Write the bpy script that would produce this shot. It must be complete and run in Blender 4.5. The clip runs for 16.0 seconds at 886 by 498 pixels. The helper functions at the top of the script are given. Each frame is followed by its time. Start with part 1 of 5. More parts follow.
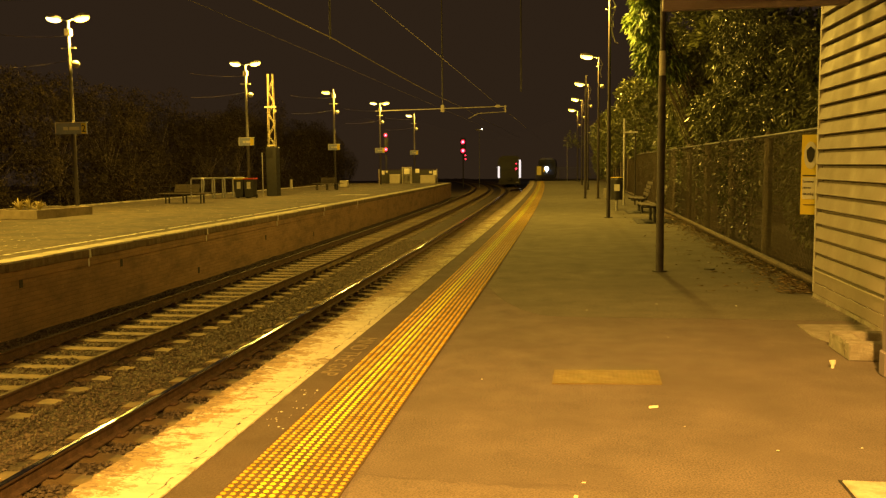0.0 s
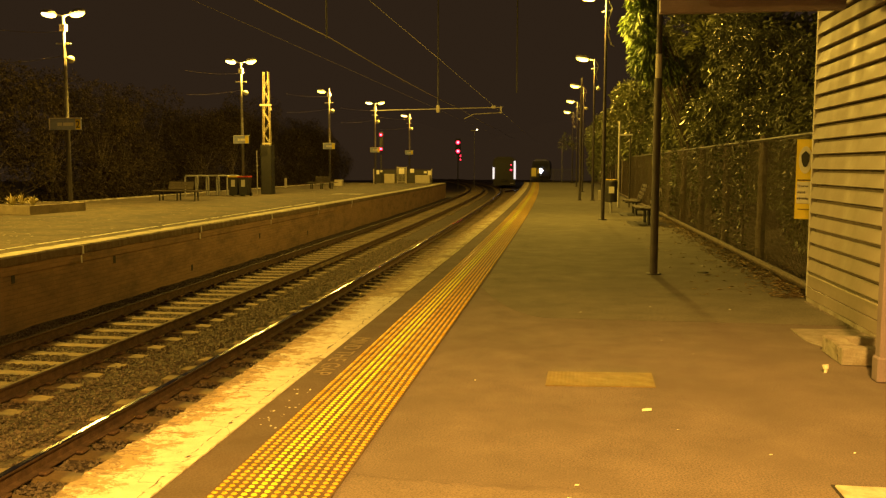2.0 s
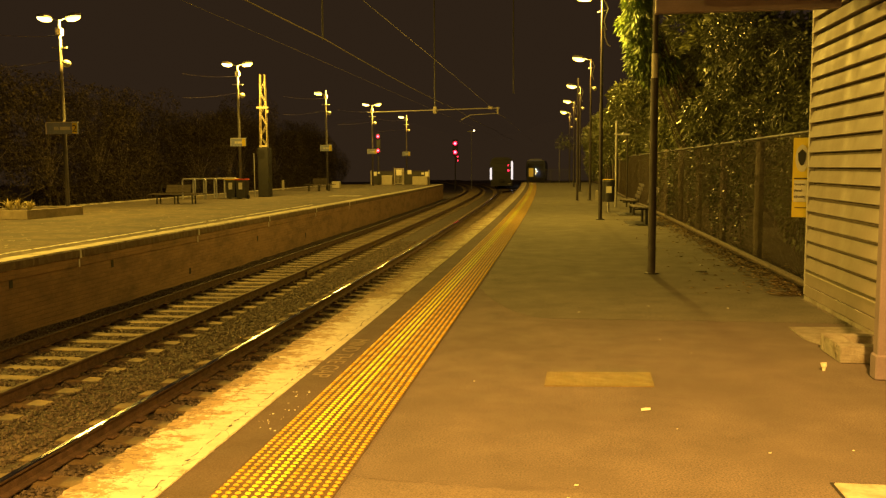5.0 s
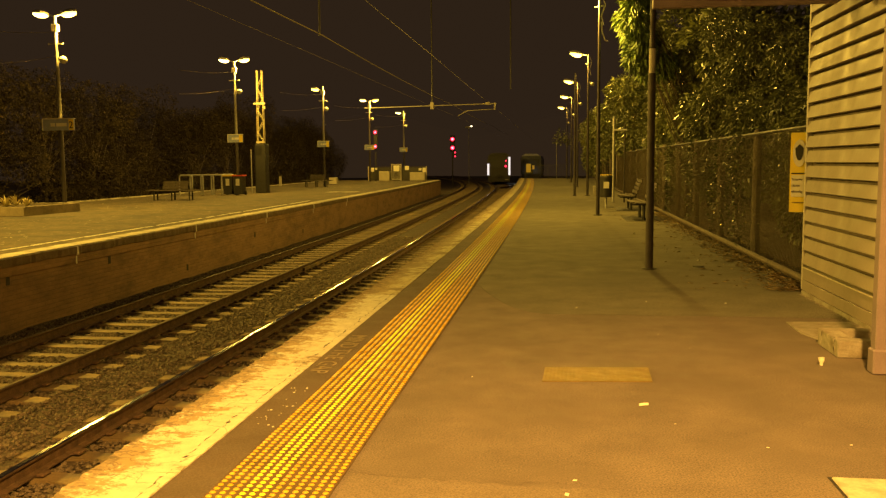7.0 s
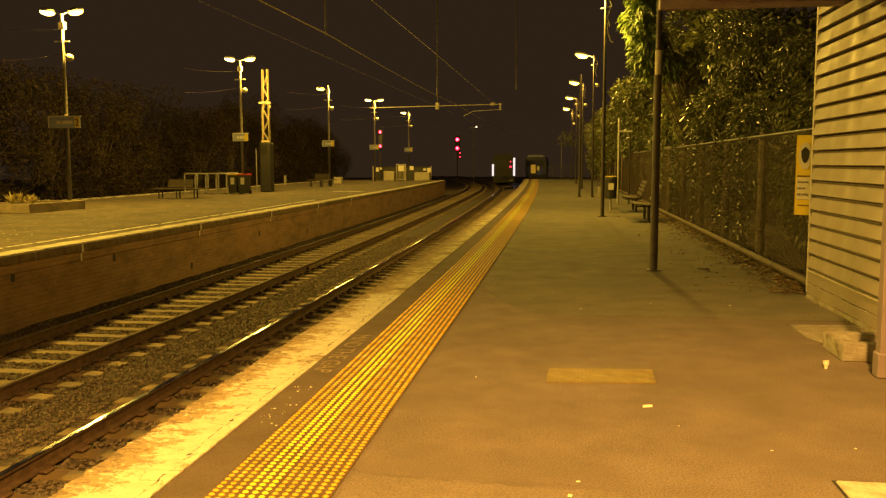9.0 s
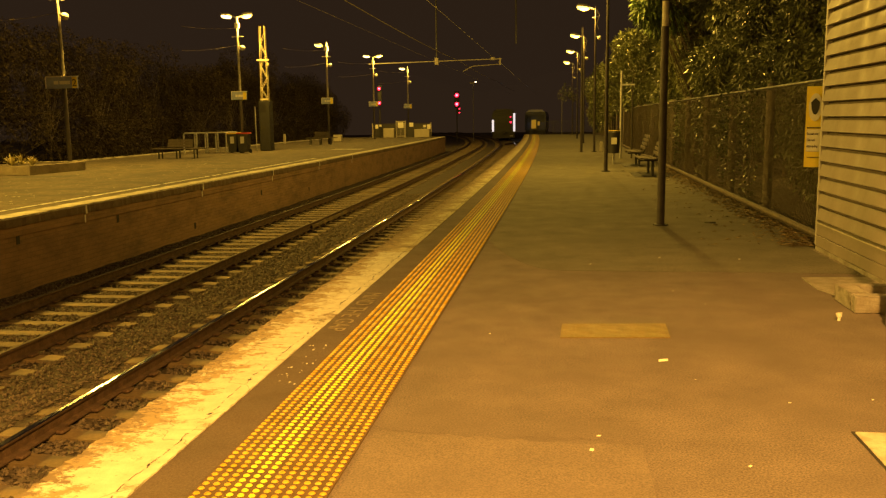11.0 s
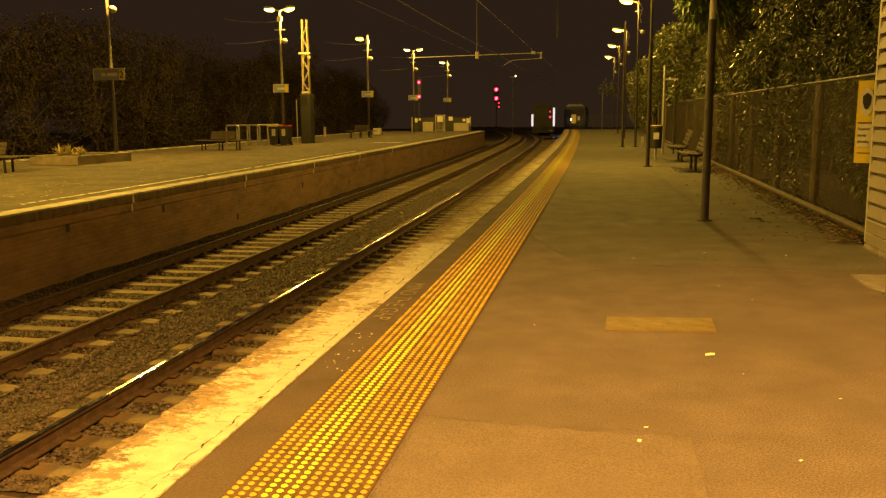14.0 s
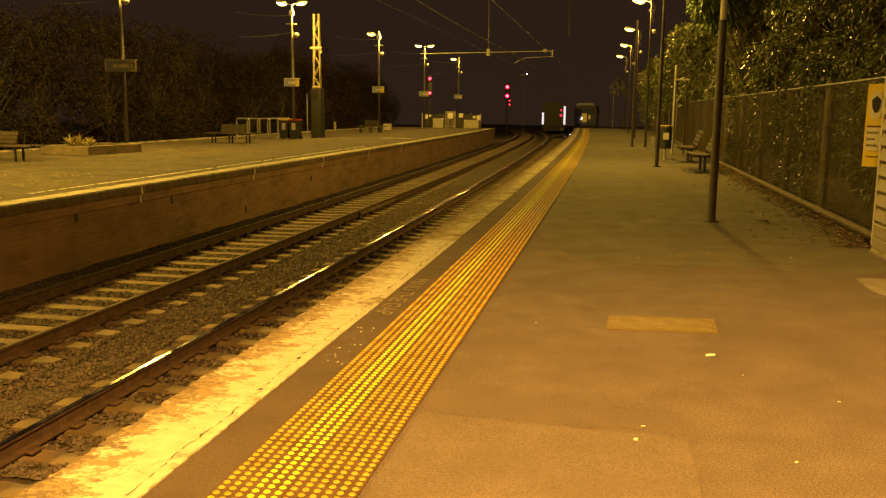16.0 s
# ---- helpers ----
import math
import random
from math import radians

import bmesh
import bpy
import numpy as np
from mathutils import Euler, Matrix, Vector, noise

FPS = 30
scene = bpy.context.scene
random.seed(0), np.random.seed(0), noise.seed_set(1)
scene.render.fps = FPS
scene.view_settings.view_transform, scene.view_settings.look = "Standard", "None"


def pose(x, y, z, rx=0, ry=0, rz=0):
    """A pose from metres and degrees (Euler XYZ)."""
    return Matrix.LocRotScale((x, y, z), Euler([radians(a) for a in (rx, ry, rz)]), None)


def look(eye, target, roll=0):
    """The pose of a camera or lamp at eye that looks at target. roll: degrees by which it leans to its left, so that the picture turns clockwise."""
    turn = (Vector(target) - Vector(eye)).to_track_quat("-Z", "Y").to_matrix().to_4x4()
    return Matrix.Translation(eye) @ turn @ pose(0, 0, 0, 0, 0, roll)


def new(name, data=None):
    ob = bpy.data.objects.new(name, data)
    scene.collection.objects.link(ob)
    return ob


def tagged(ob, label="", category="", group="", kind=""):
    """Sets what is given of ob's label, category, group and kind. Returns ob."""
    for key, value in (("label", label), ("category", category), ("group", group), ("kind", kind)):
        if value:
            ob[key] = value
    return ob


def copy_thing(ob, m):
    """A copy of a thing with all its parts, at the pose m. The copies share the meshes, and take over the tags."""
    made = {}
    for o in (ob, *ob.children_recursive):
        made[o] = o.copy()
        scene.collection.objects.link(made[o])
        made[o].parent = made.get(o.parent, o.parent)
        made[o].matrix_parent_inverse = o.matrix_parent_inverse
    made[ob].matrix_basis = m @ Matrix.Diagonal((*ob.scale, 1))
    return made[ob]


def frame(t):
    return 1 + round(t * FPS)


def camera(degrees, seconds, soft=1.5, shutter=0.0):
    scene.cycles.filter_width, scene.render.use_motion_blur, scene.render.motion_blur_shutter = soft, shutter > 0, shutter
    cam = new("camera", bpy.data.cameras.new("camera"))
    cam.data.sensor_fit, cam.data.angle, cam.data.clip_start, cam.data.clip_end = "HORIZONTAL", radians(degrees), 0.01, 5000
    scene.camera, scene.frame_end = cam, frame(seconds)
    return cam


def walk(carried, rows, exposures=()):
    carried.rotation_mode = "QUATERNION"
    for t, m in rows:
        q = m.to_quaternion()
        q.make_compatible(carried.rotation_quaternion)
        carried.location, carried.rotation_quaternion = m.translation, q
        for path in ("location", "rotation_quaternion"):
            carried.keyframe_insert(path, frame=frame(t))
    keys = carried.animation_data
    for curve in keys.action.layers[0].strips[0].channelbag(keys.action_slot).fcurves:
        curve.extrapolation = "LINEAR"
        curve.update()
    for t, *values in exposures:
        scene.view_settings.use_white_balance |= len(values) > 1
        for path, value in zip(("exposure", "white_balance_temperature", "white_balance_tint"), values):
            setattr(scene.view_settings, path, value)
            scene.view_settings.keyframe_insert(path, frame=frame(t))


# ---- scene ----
cam = camera(55.0, 16.0, soft=1.3)
PATH = [
    (0, 0.006, 0.001, 1.595, -5.612, 0.597, 8.460),
    (0.5, -0.010, 0.013, 1.600, -5.153, 0.031, 8.271),
    (1, -0.009, 0.016, 1.598, -5.249, -0.313, 8.676),
    (1.5, -0.003, 0.015, 1.592, -5.610, -0.277, 8.234),
    (2, -0.003, 0.013, 1.594, -5.592, -0.081, 8.111),
    (2.5, -0.002, 0.005, 1.594, -5.372, 0.152, 8.164),
    (3, 0.000, -0.000, 1.600, -5.130, 0.230, 8.170),
    (3.5, 0.003, 0.004, 1.601, -5.017, 0.232, 8.133),
    (4, -0.002, 0.004, 1.600, -5.224, 0.313, 8.057),
    (6.5, -0.001, 0.016, 1.595, -5.678, 0.427, 7.782),
    (7, -0.004, 0.014, 1.595, -5.805, 0.496, 7.753),
    (7.5, -0.005, 0.017, 1.593, -5.876, 0.381, 7.796),
    (8, -0.006, 0.010, 1.595, -5.746, 0.215, 7.980),
    (8.5, -0.006, 0.020, 1.595, -5.708, 0.087, 8.128),
    (9, -0.008, 0.015, 1.593, -5.783, 0.090, 8.068),
    (9.5, -0.009, 0.006, 1.594, -6.011, 0.289, 8.014),
    (9.65, -0.010, 0.007, 1.594, -6.250, 0.390, 8.070),
    (9.8, -0.020, 0.010, 1.591, -7.150, 0.830, 8.250),
    (10, -0.036, 0.015, 1.586, -8.931, 1.662, 8.512),
    (10.2, -0.048, 0.040, 1.600, -8.628, 1.488, 8.205),
    (12.5, -0.181, -0.012, 1.570, -8.774, -0.242, 8.813),
    (13, -0.174, -0.022, 1.577, -8.562, -0.120, 9.395),
    (13.5, -0.169, -0.025, 1.575, -8.580, 0.194, 9.923),
    (14, -0.163, -0.016, 1.570, -9.033, 0.433, 10.565),
    (14.5, -0.169, -0.015, 1.572, -9.192, 0.485, 10.672),
    (15, -0.168, -0.012, 1.573, -9.105, 0.394, 10.480),
    (15.5, -0.161, -0.020, 1.576, -9.041, 0.245, 10.163),
    (16, -0.122, -0.025, 1.567, -9.255, -0.509, 11.286),
]
walk(cam, [(t, pose(x, y, z, 90 + p, r, w)) for t, x, y, z, p, r, w in PATH],
     [(0, 0.1, 6500, 10), (9.7, 0.1, 6500, 10), (10.0, 0.0, 6500, 12), (12.3, -0.08, 6500, 15), (16, -0.08, 6500, 15)])

# ---- night sky and exposure ----
world = bpy.data.worlds.new("night")
world.use_nodes = True
scene.world = world
world.node_tree.nodes["Background"].inputs[0].default_value = (0.62, 0.36, 0.19, 1)
world.node_tree.nodes["Background"].inputs[1].default_value = 0.039

YELLOW = (1.0, 0.60, 0.07)
ORANGE = (1.0, 0.495, 0.085)


def lamp(name, kind, at, target, power, colour, size=0.12, cone=150, blend=0.4):
    data = bpy.data.lights.new(name, kind)
    data.energy, data.color = power, colour
    data.shadow_soft_size = size
    if kind == "SPOT":
        data.spot_size, data.spot_blend = radians(cone), blend
    ob = new(name, data)
    ob.matrix_world = look(at, target)
    return ob


RIGHT_Y = (25.5, 40.0, 53.5, 66.0, 79.0)
RIGHT_X = (1.12, 1.28, 1.09, 0.89, 0.67)
LEFT_Y = (-1.5, 13.2, 28.8, 43.0, 58.0, 72.5, 87.0)
LEFT_X = (-17.9, -17.9, -17.8, -16.74, -16.25, -16.24, -15.9)
for x, y, p in zip(RIGHT_X, RIGHT_Y, (1750, 1150, 800, 650, 550)):
    lamp("street_light", "POINT", (x - 0.5, y, 6.22), (x - 0.6, y, 0), p, YELLOW, 0.15)
for x, y, p in zip(LEFT_X, LEFT_Y, (4500, 8300, 3600, 2800, 2200, 1600, 1200)):
    lamp("street_light", "SPOT" if y < 20 else "POINT", (x + 0.6, y, 6.52), (x + (3.5 if y < 20 else 0.9), y, 0), p, YELLOW, 0.15, 160, 0.35)
# unseen orange spot, added high behind the camera to light the near platform
lamp("near_platform_spot", "SPOT", (0.9, -0.6, 6.6), (0.9, -0.6, 0), 9500, ORANGE, 0.18, 138, 0.5)


# ---- materials ----
def material(name, colour, rough=0.7, metal=0.0, vary=0.25, scale=8.0, fine=80.0, bump=0.2, bump_scale=60.0, stain=None,
             stain_scale=0.6, stain_edge=(0.45, 0.65), spec=0.5, pieces=0.0, island=0.0, grain=None):
    m = bpy.data.materials.new(name)
    m.use_nodes = True
    n, l = m.node_tree.nodes, m.node_tree.links
    b = n["Principled BSDF"]
    co = n.new("ShaderNodeTexCoord").outputs["Object"]
    if pieces or island:
        geo = n.new("ShaderNodeObjectInfo" if pieces else "ShaderNodeNewGeometry")
    def tex(s, detail=4.0):
        t = n.new("ShaderNodeTexNoise")
        t.inputs["Scale"].default_value, t.inputs["Detail"].default_value = s, detail
        l.new(co, t.inputs["Vector"])
        return t.outputs["Fac"]
    def mix(fac, a, c, kind="MIX"):
        x = n.new("ShaderNodeMix")
        x.data_type, x.blend_type = "RGBA", kind
        for sock, val in ((x.inputs[0], fac), (x.inputs[6], a), (x.inputs[7], c)):
            if hasattr(val, "links"):
                l.new(val, sock)
            else:
                sock.default_value = val
        return x.outputs[2]
    def ramp(fac, lo, hi, a, c):
        r = n.new("ShaderNodeMapRange")
        r.inputs[1].default_value, r.inputs[2].default_value, r.inputs[3].default_value, r.inputs[4].default_value = lo, hi, a, c
        l.new(fac, r.inputs[0])
        return r.outputs[0]
    col = (*colour, 1)
    dark = (*[c * (1 - vary) for c in colour], 1)
    light = (*[min(1, c * (1 + vary)) for c in colour], 1)
    base = mix(ramp(tex(scale), 0.3, 0.7, 0, 1), dark, light)
    speck = mix(ramp(tex(fine, 5.0), 0.25, 0.75, 0, 1), (1 - (vary * 0.8 if grain is None else grain),) * 3 + (1,), (1 + (vary * 0.8 if grain is None else grain),) * 3 + (1,))
    base = mix(1.0, base, speck, "MULTIPLY")
    if stain:
        base = mix(ramp(tex(stain_scale, 6.0), stain_edge[0], stain_edge[1], 0, 1), base, (*stain, 1))
    if pieces or island:
        amount = pieces or island
        r = n.new("ShaderNodeMapRange")
        r.inputs[3].default_value, r.inputs[4].default_value = 1 - amount, 1 + amount
        l.new(geo.outputs["Random" if pieces else "Random Per Island"], r.inputs[0])
        comb = n.new("ShaderNodeCombineColor")
        for i in range(3):
            l.new(r.outputs[0], comb.inputs[i])
        base = mix(1.0, base, comb.outputs[0], "MULTIPLY")
    l.new(base, b.inputs["Base Color"])
    b.inputs["Metallic"].default_value = metal
    b.inputs["Specular IOR Level"].default_value = spec
    l.new(ramp(tex(scale * 1.7), 0.3, 0.7, max(0.05, rough - 0.12), min(1, rough + 0.12)), b.inputs["Roughness"])
    if bump:
        bp = n.new("ShaderNodeBump")
        bp.inputs["Strength"].default_value, bp.inputs["Distance"].default_value = bump, 0.01
        l.new(tex(bump_scale, 5.0), bp.inputs["Height"])
        l.new(bp.outputs[0], b.inputs["Normal"])
    return m


def glow(name, colour, strength):
    m = bpy.data.materials.new(name)
    m.use_nodes = True
    b = m.node_tree.nodes["Principled BSDF"]
    b.inputs["Base Color"].default_value = (*colour, 1)
    b.inputs["Emission Color"].default_value = (*colour, 1)
    b.inputs["Emission Strength"].default_value = strength
    b.inputs["Roughness"].default_value = 0.3
    return m


ASPHALT = material("asphalt", (0.146, 0.117, 0.099), 0.85, vary=0.15, scale=2.6, fine=95, grain=0.6, bump=0.35, bump_scale=110,
                   stain=(0.121, 0.096, 0.079), stain_scale=0.9, stain_edge=(0.47, 0.68))
# Greener old asphalt; the shade past the near lamp is in its colour too.
ASPHALT_SHADED = material("older_shaded_asphalt", (0.142, 0.129, 0.096), 0.9, vary=0.2, scale=2.0, fine=60, grain=0.5, bump=0.35, bump_scale=90,
                         stain=(0.118, 0.108, 0.08), stain_scale=0.7, stain_edge=(0.48, 0.7))
ASPHALT_NEW = material("smooth_asphalt_repair", (0.158, 0.127, 0.104), 0.8, vary=0.1, scale=3.0, fine=100, grain=0.45, bump=0.3, bump_scale=110,
                       stain=(0.14, 0.11, 0.09), stain_scale=1.1, stain_edge=(0.5, 0.75))
ASPHALT_OLD = material("old_asphalt", (0.108, 0.084, 0.052), 0.92, vary=0.34, scale=2.6, fine=11, grain=0.5, bump=0.6, bump_scale=40,
                       stain=(0.07, 0.057, 0.04), stain_scale=0.8, stain_edge=(0.48, 0.62))
ASPHALT_DARK = material("dark_asphalt_strip", (0.105, 0.078, 0.06), 0.85, vary=0.15, scale=2, grain=0.3, fine=80, bump=0.5, bump_scale=140)
COPING_OLD = material("dull_concrete_coping", (0.50, 0.45, 0.34), 0.85, vary=0.3, scale=3.0, fine=40, bump=0.5, bump_scale=30,
                      stain=(0.14, 0.12, 0.10), stain_scale=1.2, pieces=0.15)
CONCRETE = material("concrete", (0.29, 0.265, 0.22), 0.85, vary=0.2, scale=3.0, fine=60, bump=0.4, bump_scale=50, stain=(0.20, 0.165, 0.12), stain_scale=9, stain_edge=(0.45, 0.72))
LID = material("pale_rough_concrete", (0.47, 0.42, 0.32), 0.85, vary=0.2, scale=5.0, fine=45, bump=0.6, bump_scale=40, stain=(0.33, 0.28, 0.2), stain_scale=7, stain_edge=(0.5, 0.62))
PLANTER = material("weathered_brown_concrete", (0.27, 0.22, 0.145), 0.9, vary=0.25, scale=3, fine=40, bump=0.4, bump_scale=40)
FACE_BROWN = material("darker_brown_slab_face", (0.17, 0.125, 0.08), 0.9, vary=0.3, scale=3, fine=30, bump=0.5, bump_scale=30, pieces=0.15)
LINE_WIRE = material("dull_bronze_wire", (0.20, 0.165, 0.12), 0.7, vary=0.15, scale=9, bump=0.05)
OVERHEAD = material("pale_galvanised_fitting", (0.42, 0.38, 0.31), 0.6, vary=0.12, scale=9, bump=0.05)
SLEEPER = material("concrete_sleeper", (0.25, 0.18, 0.095), 0.85, vary=0.25, scale=3.0, fine=50, bump=0.4, bump_scale=40,
                   stain=(0.13, 0.11, 0.09), stain_scale=2.5, pieces=0.22)
# The gaps' shade is in the bed's colour, darker than the stones.
BALLAST = material("ballast", (0.075, 0.056, 0.04), 0.9, vary=0.45, scale=14.0, fine=45, bump=1.0, bump_scale=26)
STONE = material("ballast_stone", (0.138, 0.108, 0.08), 0.85, vary=0.15, scale=10, fine=80, bump=0.0, island=0.5)
RUST = material("rusty_rail_side", (0.12, 0.075, 0.05), 0.8, metal=0.3, vary=0.35, scale=9, fine=60, bump=0.4, bump_scale=50)
STEEL_DULL = material("dull_rail_head", (0.11, 0.085, 0.065), 0.75, metal=0.5, vary=0.15, scale=2.0, fine=30, bump=0.08, bump_scale=15)
STEEL = material("polished_rail_head", (0.50, 0.48, 0.45), 0.14, metal=1.0, vary=0.12, scale=2.0, fine=30, bump=0.0)
TACTILE = material("orange_yellow_tactile", (0.60, 0.385, 0.03), 0.3, vary=0.16, scale=5, fine=60, bump=0.15, pieces=0.06)
TACTILE_LIGHT = material("clean_yellow_tactile", (0.80, 0.74, 0.055), 0.27, vary=0.1, scale=5, fine=60, bump=0.1, pieces=0.06)
TACTILE_BASE = material("worn_tactile_base", (0.115, 0.07, 0.026), 0.7, vary=0.25, scale=6, fine=70, bump=0.3, pieces=0.08)
PATCH = material("mustard_access_cover", (0.19, 0.135, 0.038), 0.6, vary=0.15, scale=6, fine=60, bump=0.2)
PAINT_TEXT = material("faded_stencil_paint", (0.24, 0.195, 0.12), 0.8, vary=0.3, scale=9, fine=60, bump=0.2)
BOARD = material("painted_weatherboard", (0.26, 0.218, 0.182), 0.55, vary=0.08, scale=2.5, fine=30, bump=0.12, bump_scale=20,
                 stain=(0.25, 0.21, 0.175), stain_scale=0.9, pieces=0.05)
TRIM = material("pale_painted_trim", (0.42, 0.38, 0.35), 0.55, vary=0.1, scale=3, bump=0.1)
FASCIA = material("mauve_grey_fascia", (0.21, 0.165, 0.19), 0.6, vary=0.12, scale=3, bump=0.1)
GALV = material("galvanised_steel", (0.42, 0.41, 0.38), 0.45, metal=0.7, vary=0.15, scale=12, fine=60, bump=0.1)
POLE_DARK = material("dark_painted_pole", (0.05, 0.04, 0.037), 0.55, vary=0.25, scale=6, bump=0.15)
POLE_GREY = material("dull_galvanised_pole", (0.24, 0.22, 0.18), 0.6, metal=0.3, vary=0.2, scale=6, bump=0.1)
POLE_PALE = material("cream_painted_band", (0.50, 0.46, 0.36), 0.5, vary=0.12, scale=8, bump=0.1)
LAMP_BODY = material("cream_lamp_housing", (0.4, 0.37, 0.29), 0.5, vary=0.1, bump=0.05)
FENCE = material("weathered_fence_pipe", (0.05, 0.043, 0.033), 0.6, metal=0.5, vary=0.3, scale=8, bump=0.2)
PIPE = material("dull_rusty_pipe", (0.105, 0.08, 0.056), 0.75, vary=0.3, scale=8, bump=0.2, spec=0.4)
FENCE_POST = material("dull_fence_post", (0.17, 0.14, 0.10), 0.75, metal=0.2, vary=0.25, scale=8, bump=0.2)
WIRE = material("chain_wire", (0.20, 0.165, 0.12), 0.65, metal=0.3, vary=0.2, scale=8, bump=0)
LEAF = material("glossy_leaf", (0.12, 0.13, 0.042), 0.36, vary=0.2, scale=2.0, fine=20, bump=0.0, island=0.5, spec=0.8)
LEAF_LIGHT = material("pale_green_leaf", (0.11, 0.155, 0.03), 0.5, vary=0.2, scale=2.0, fine=20, bump=0.0, island=0.4)
LEAF_CREEPER = material("dull_creeper_leaf", (0.07, 0.078, 0.026), 0.5, vary=0.2, scale=2.0, fine=20, bump=0.0, island=0.5)
LEAF_DARK = material("dark_shrub_leaf", (0.058, 0.045, 0.03), 1.0, spec=0.0, vary=0.2, scale=1.0, fine=10, bump=0.0, island=0.5)
DRY_STRAP = material("dry_strap_leaf", (0.5, 0.42, 0.17), 0.7, vary=0.2, scale=8, bump=0.0)
LEAF_DRY = material("dry_fallen_leaf", (0.23, 0.165, 0.08), 0.8, vary=0.3, scale=8, bump=0.0, island=0.5)
BARK = material("bark", (0.11, 0.085, 0.06), 0.9, vary=0.35, scale=8, fine=30, bump=0.8, bump_scale=18)
SOIL = material("soil", (0.07, 0.052, 0.036), 0.95, vary=0.35, scale=3, fine=40, bump=0.8, bump_scale=25)
TIMBER = material("grey_bench_timber", (0.075, 0.058, 0.04), 0.6, vary=0.25, scale=5, fine=40, bump=0.2, pieces=0.12)
BENCH_IRON = material("black_bench_iron", (0.03, 0.028, 0.026), 0.5, metal=0.4, vary=0.2, bump=0.1)
BIN = material("dark_green_bin", (0.014, 0.013, 0.012), 0.5, vary=0.2, scale=4, bump=0.05)
RED_LID = material("red_bin_lid", (0.42, 0.035, 0.02), 0.45, vary=0.15, bump=0.05)
YELLOW_LID = material("yellow_bin_lid", (0.60, 0.42, 0.03), 0.45, vary=0.15, bump=0.05)
LABEL = material("pale_paper_label", (0.45, 0.43, 0.36), 0.7, vary=0.1, bump=0.0)
SIGN_YELLOW = material("yellow_banner", (0.85, 0.66, 0.05), 0.55, vary=0.06, scale=4, bump=0.05)
SIGN_PALE = material("faded_yellow_notice", (0.62, 0.52, 0.17), 0.6, vary=0.05, bump=0.0)
SIGNAL_BLACK = material("black_signal_head", (0.02, 0.02, 0.02), 0.6, vary=0.2, bump=0.03)
GROOVE = material("shaded_board_joint", (0.12, 0.095, 0.07), 0.9, vary=0.2, bump=0.0)
SIGN_WHITE = material("white_print", (0.78, 0.74, 0.62), 0.6, vary=0.05, bump=0.0)
SIGN_BLACK = material("black_print", (0.025, 0.024, 0.022), 0.6, vary=0.1, bump=0.0)
SIGN_BLUE = material("dull_blue_name_board", (0.34, 0.38, 0.52), 0.4, vary=0.1, bump=0.0)
LATTICE = material("yellowish_lattice_steel", (0.42, 0.36, 0.21), 0.6, metal=0.2, vary=0.2, bump=0.1)
CABINET = material("cream_cabinet", (0.45, 0.40, 0.30), 0.5, vary=0.12, scale=2, bump=0.05)
DARK_STEEL = material("dark_steel", (0.05, 0.046, 0.04), 0.6, metal=0.3, vary=0.25, bump=0.1)
TRAIN_BODY = material("dark_blue_railcar_paint", (0.035, 0.045, 0.085), 0.4, vary=0.15, scale=2, bump=0.03)
TRAIN_DARK = material("dull_dark_railcar", (0.03, 0.028, 0.028), 0.5, vary=0.2, bump=0.03)
TRAIN_ROOF = material("pale_railcar_roof", (0.75, 0.76, 0.80), 0.5, vary=0.15, bump=0.05)
GLASS_DARK = material("dark_cab_glass", (0.02, 0.022, 0.026), 0.45, vary=0.05, bump=0.0)
HEAD_GLOW = glow("sodium_lamp_glass", (1.0, 0.74, 0.10), 7.0)
HEAD_DIM = glow("sodium_lamp_glass_seen_aslant", (1.0, 0.75, 0.22), 7.0)
RED_GLOW = glow("red_signal_core", (1.0, 0.10, 0.16), 7.0)
RED_RING = glow("red_lens_halo", (1.0, 0.0, 0.045), 2.2)
RED_SMALL = glow("small_red_lens", (1.0, 0.015, 0.06), 3.5)
WHITE_GLOW = glow("headlight_glass", (1.0, 0.96, 0.88), 30.0)
WHITE_SMALL = glow("marker_light_glass", (1.0, 0.90, 0.74), 12.0)
STRIP_GLOW = glow("glowing_corner_strip", (0.85, 0.80, 0.84), 1.0)
# The backdrop glows exactly like the sky, so the horizon band vanishes.
NIGHT = bpy.data.materials.new("sky_glow_backdrop")
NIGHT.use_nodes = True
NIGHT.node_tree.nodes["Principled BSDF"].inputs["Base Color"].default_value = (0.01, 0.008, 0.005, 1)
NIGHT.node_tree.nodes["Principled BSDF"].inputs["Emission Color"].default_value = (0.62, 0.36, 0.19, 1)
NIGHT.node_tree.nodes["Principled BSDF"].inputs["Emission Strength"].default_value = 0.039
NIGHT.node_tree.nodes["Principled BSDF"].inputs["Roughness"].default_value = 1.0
FAR_GLOW = glow("distant_lamp_glass", (1.0, 0.8, 0.45), 5.0)


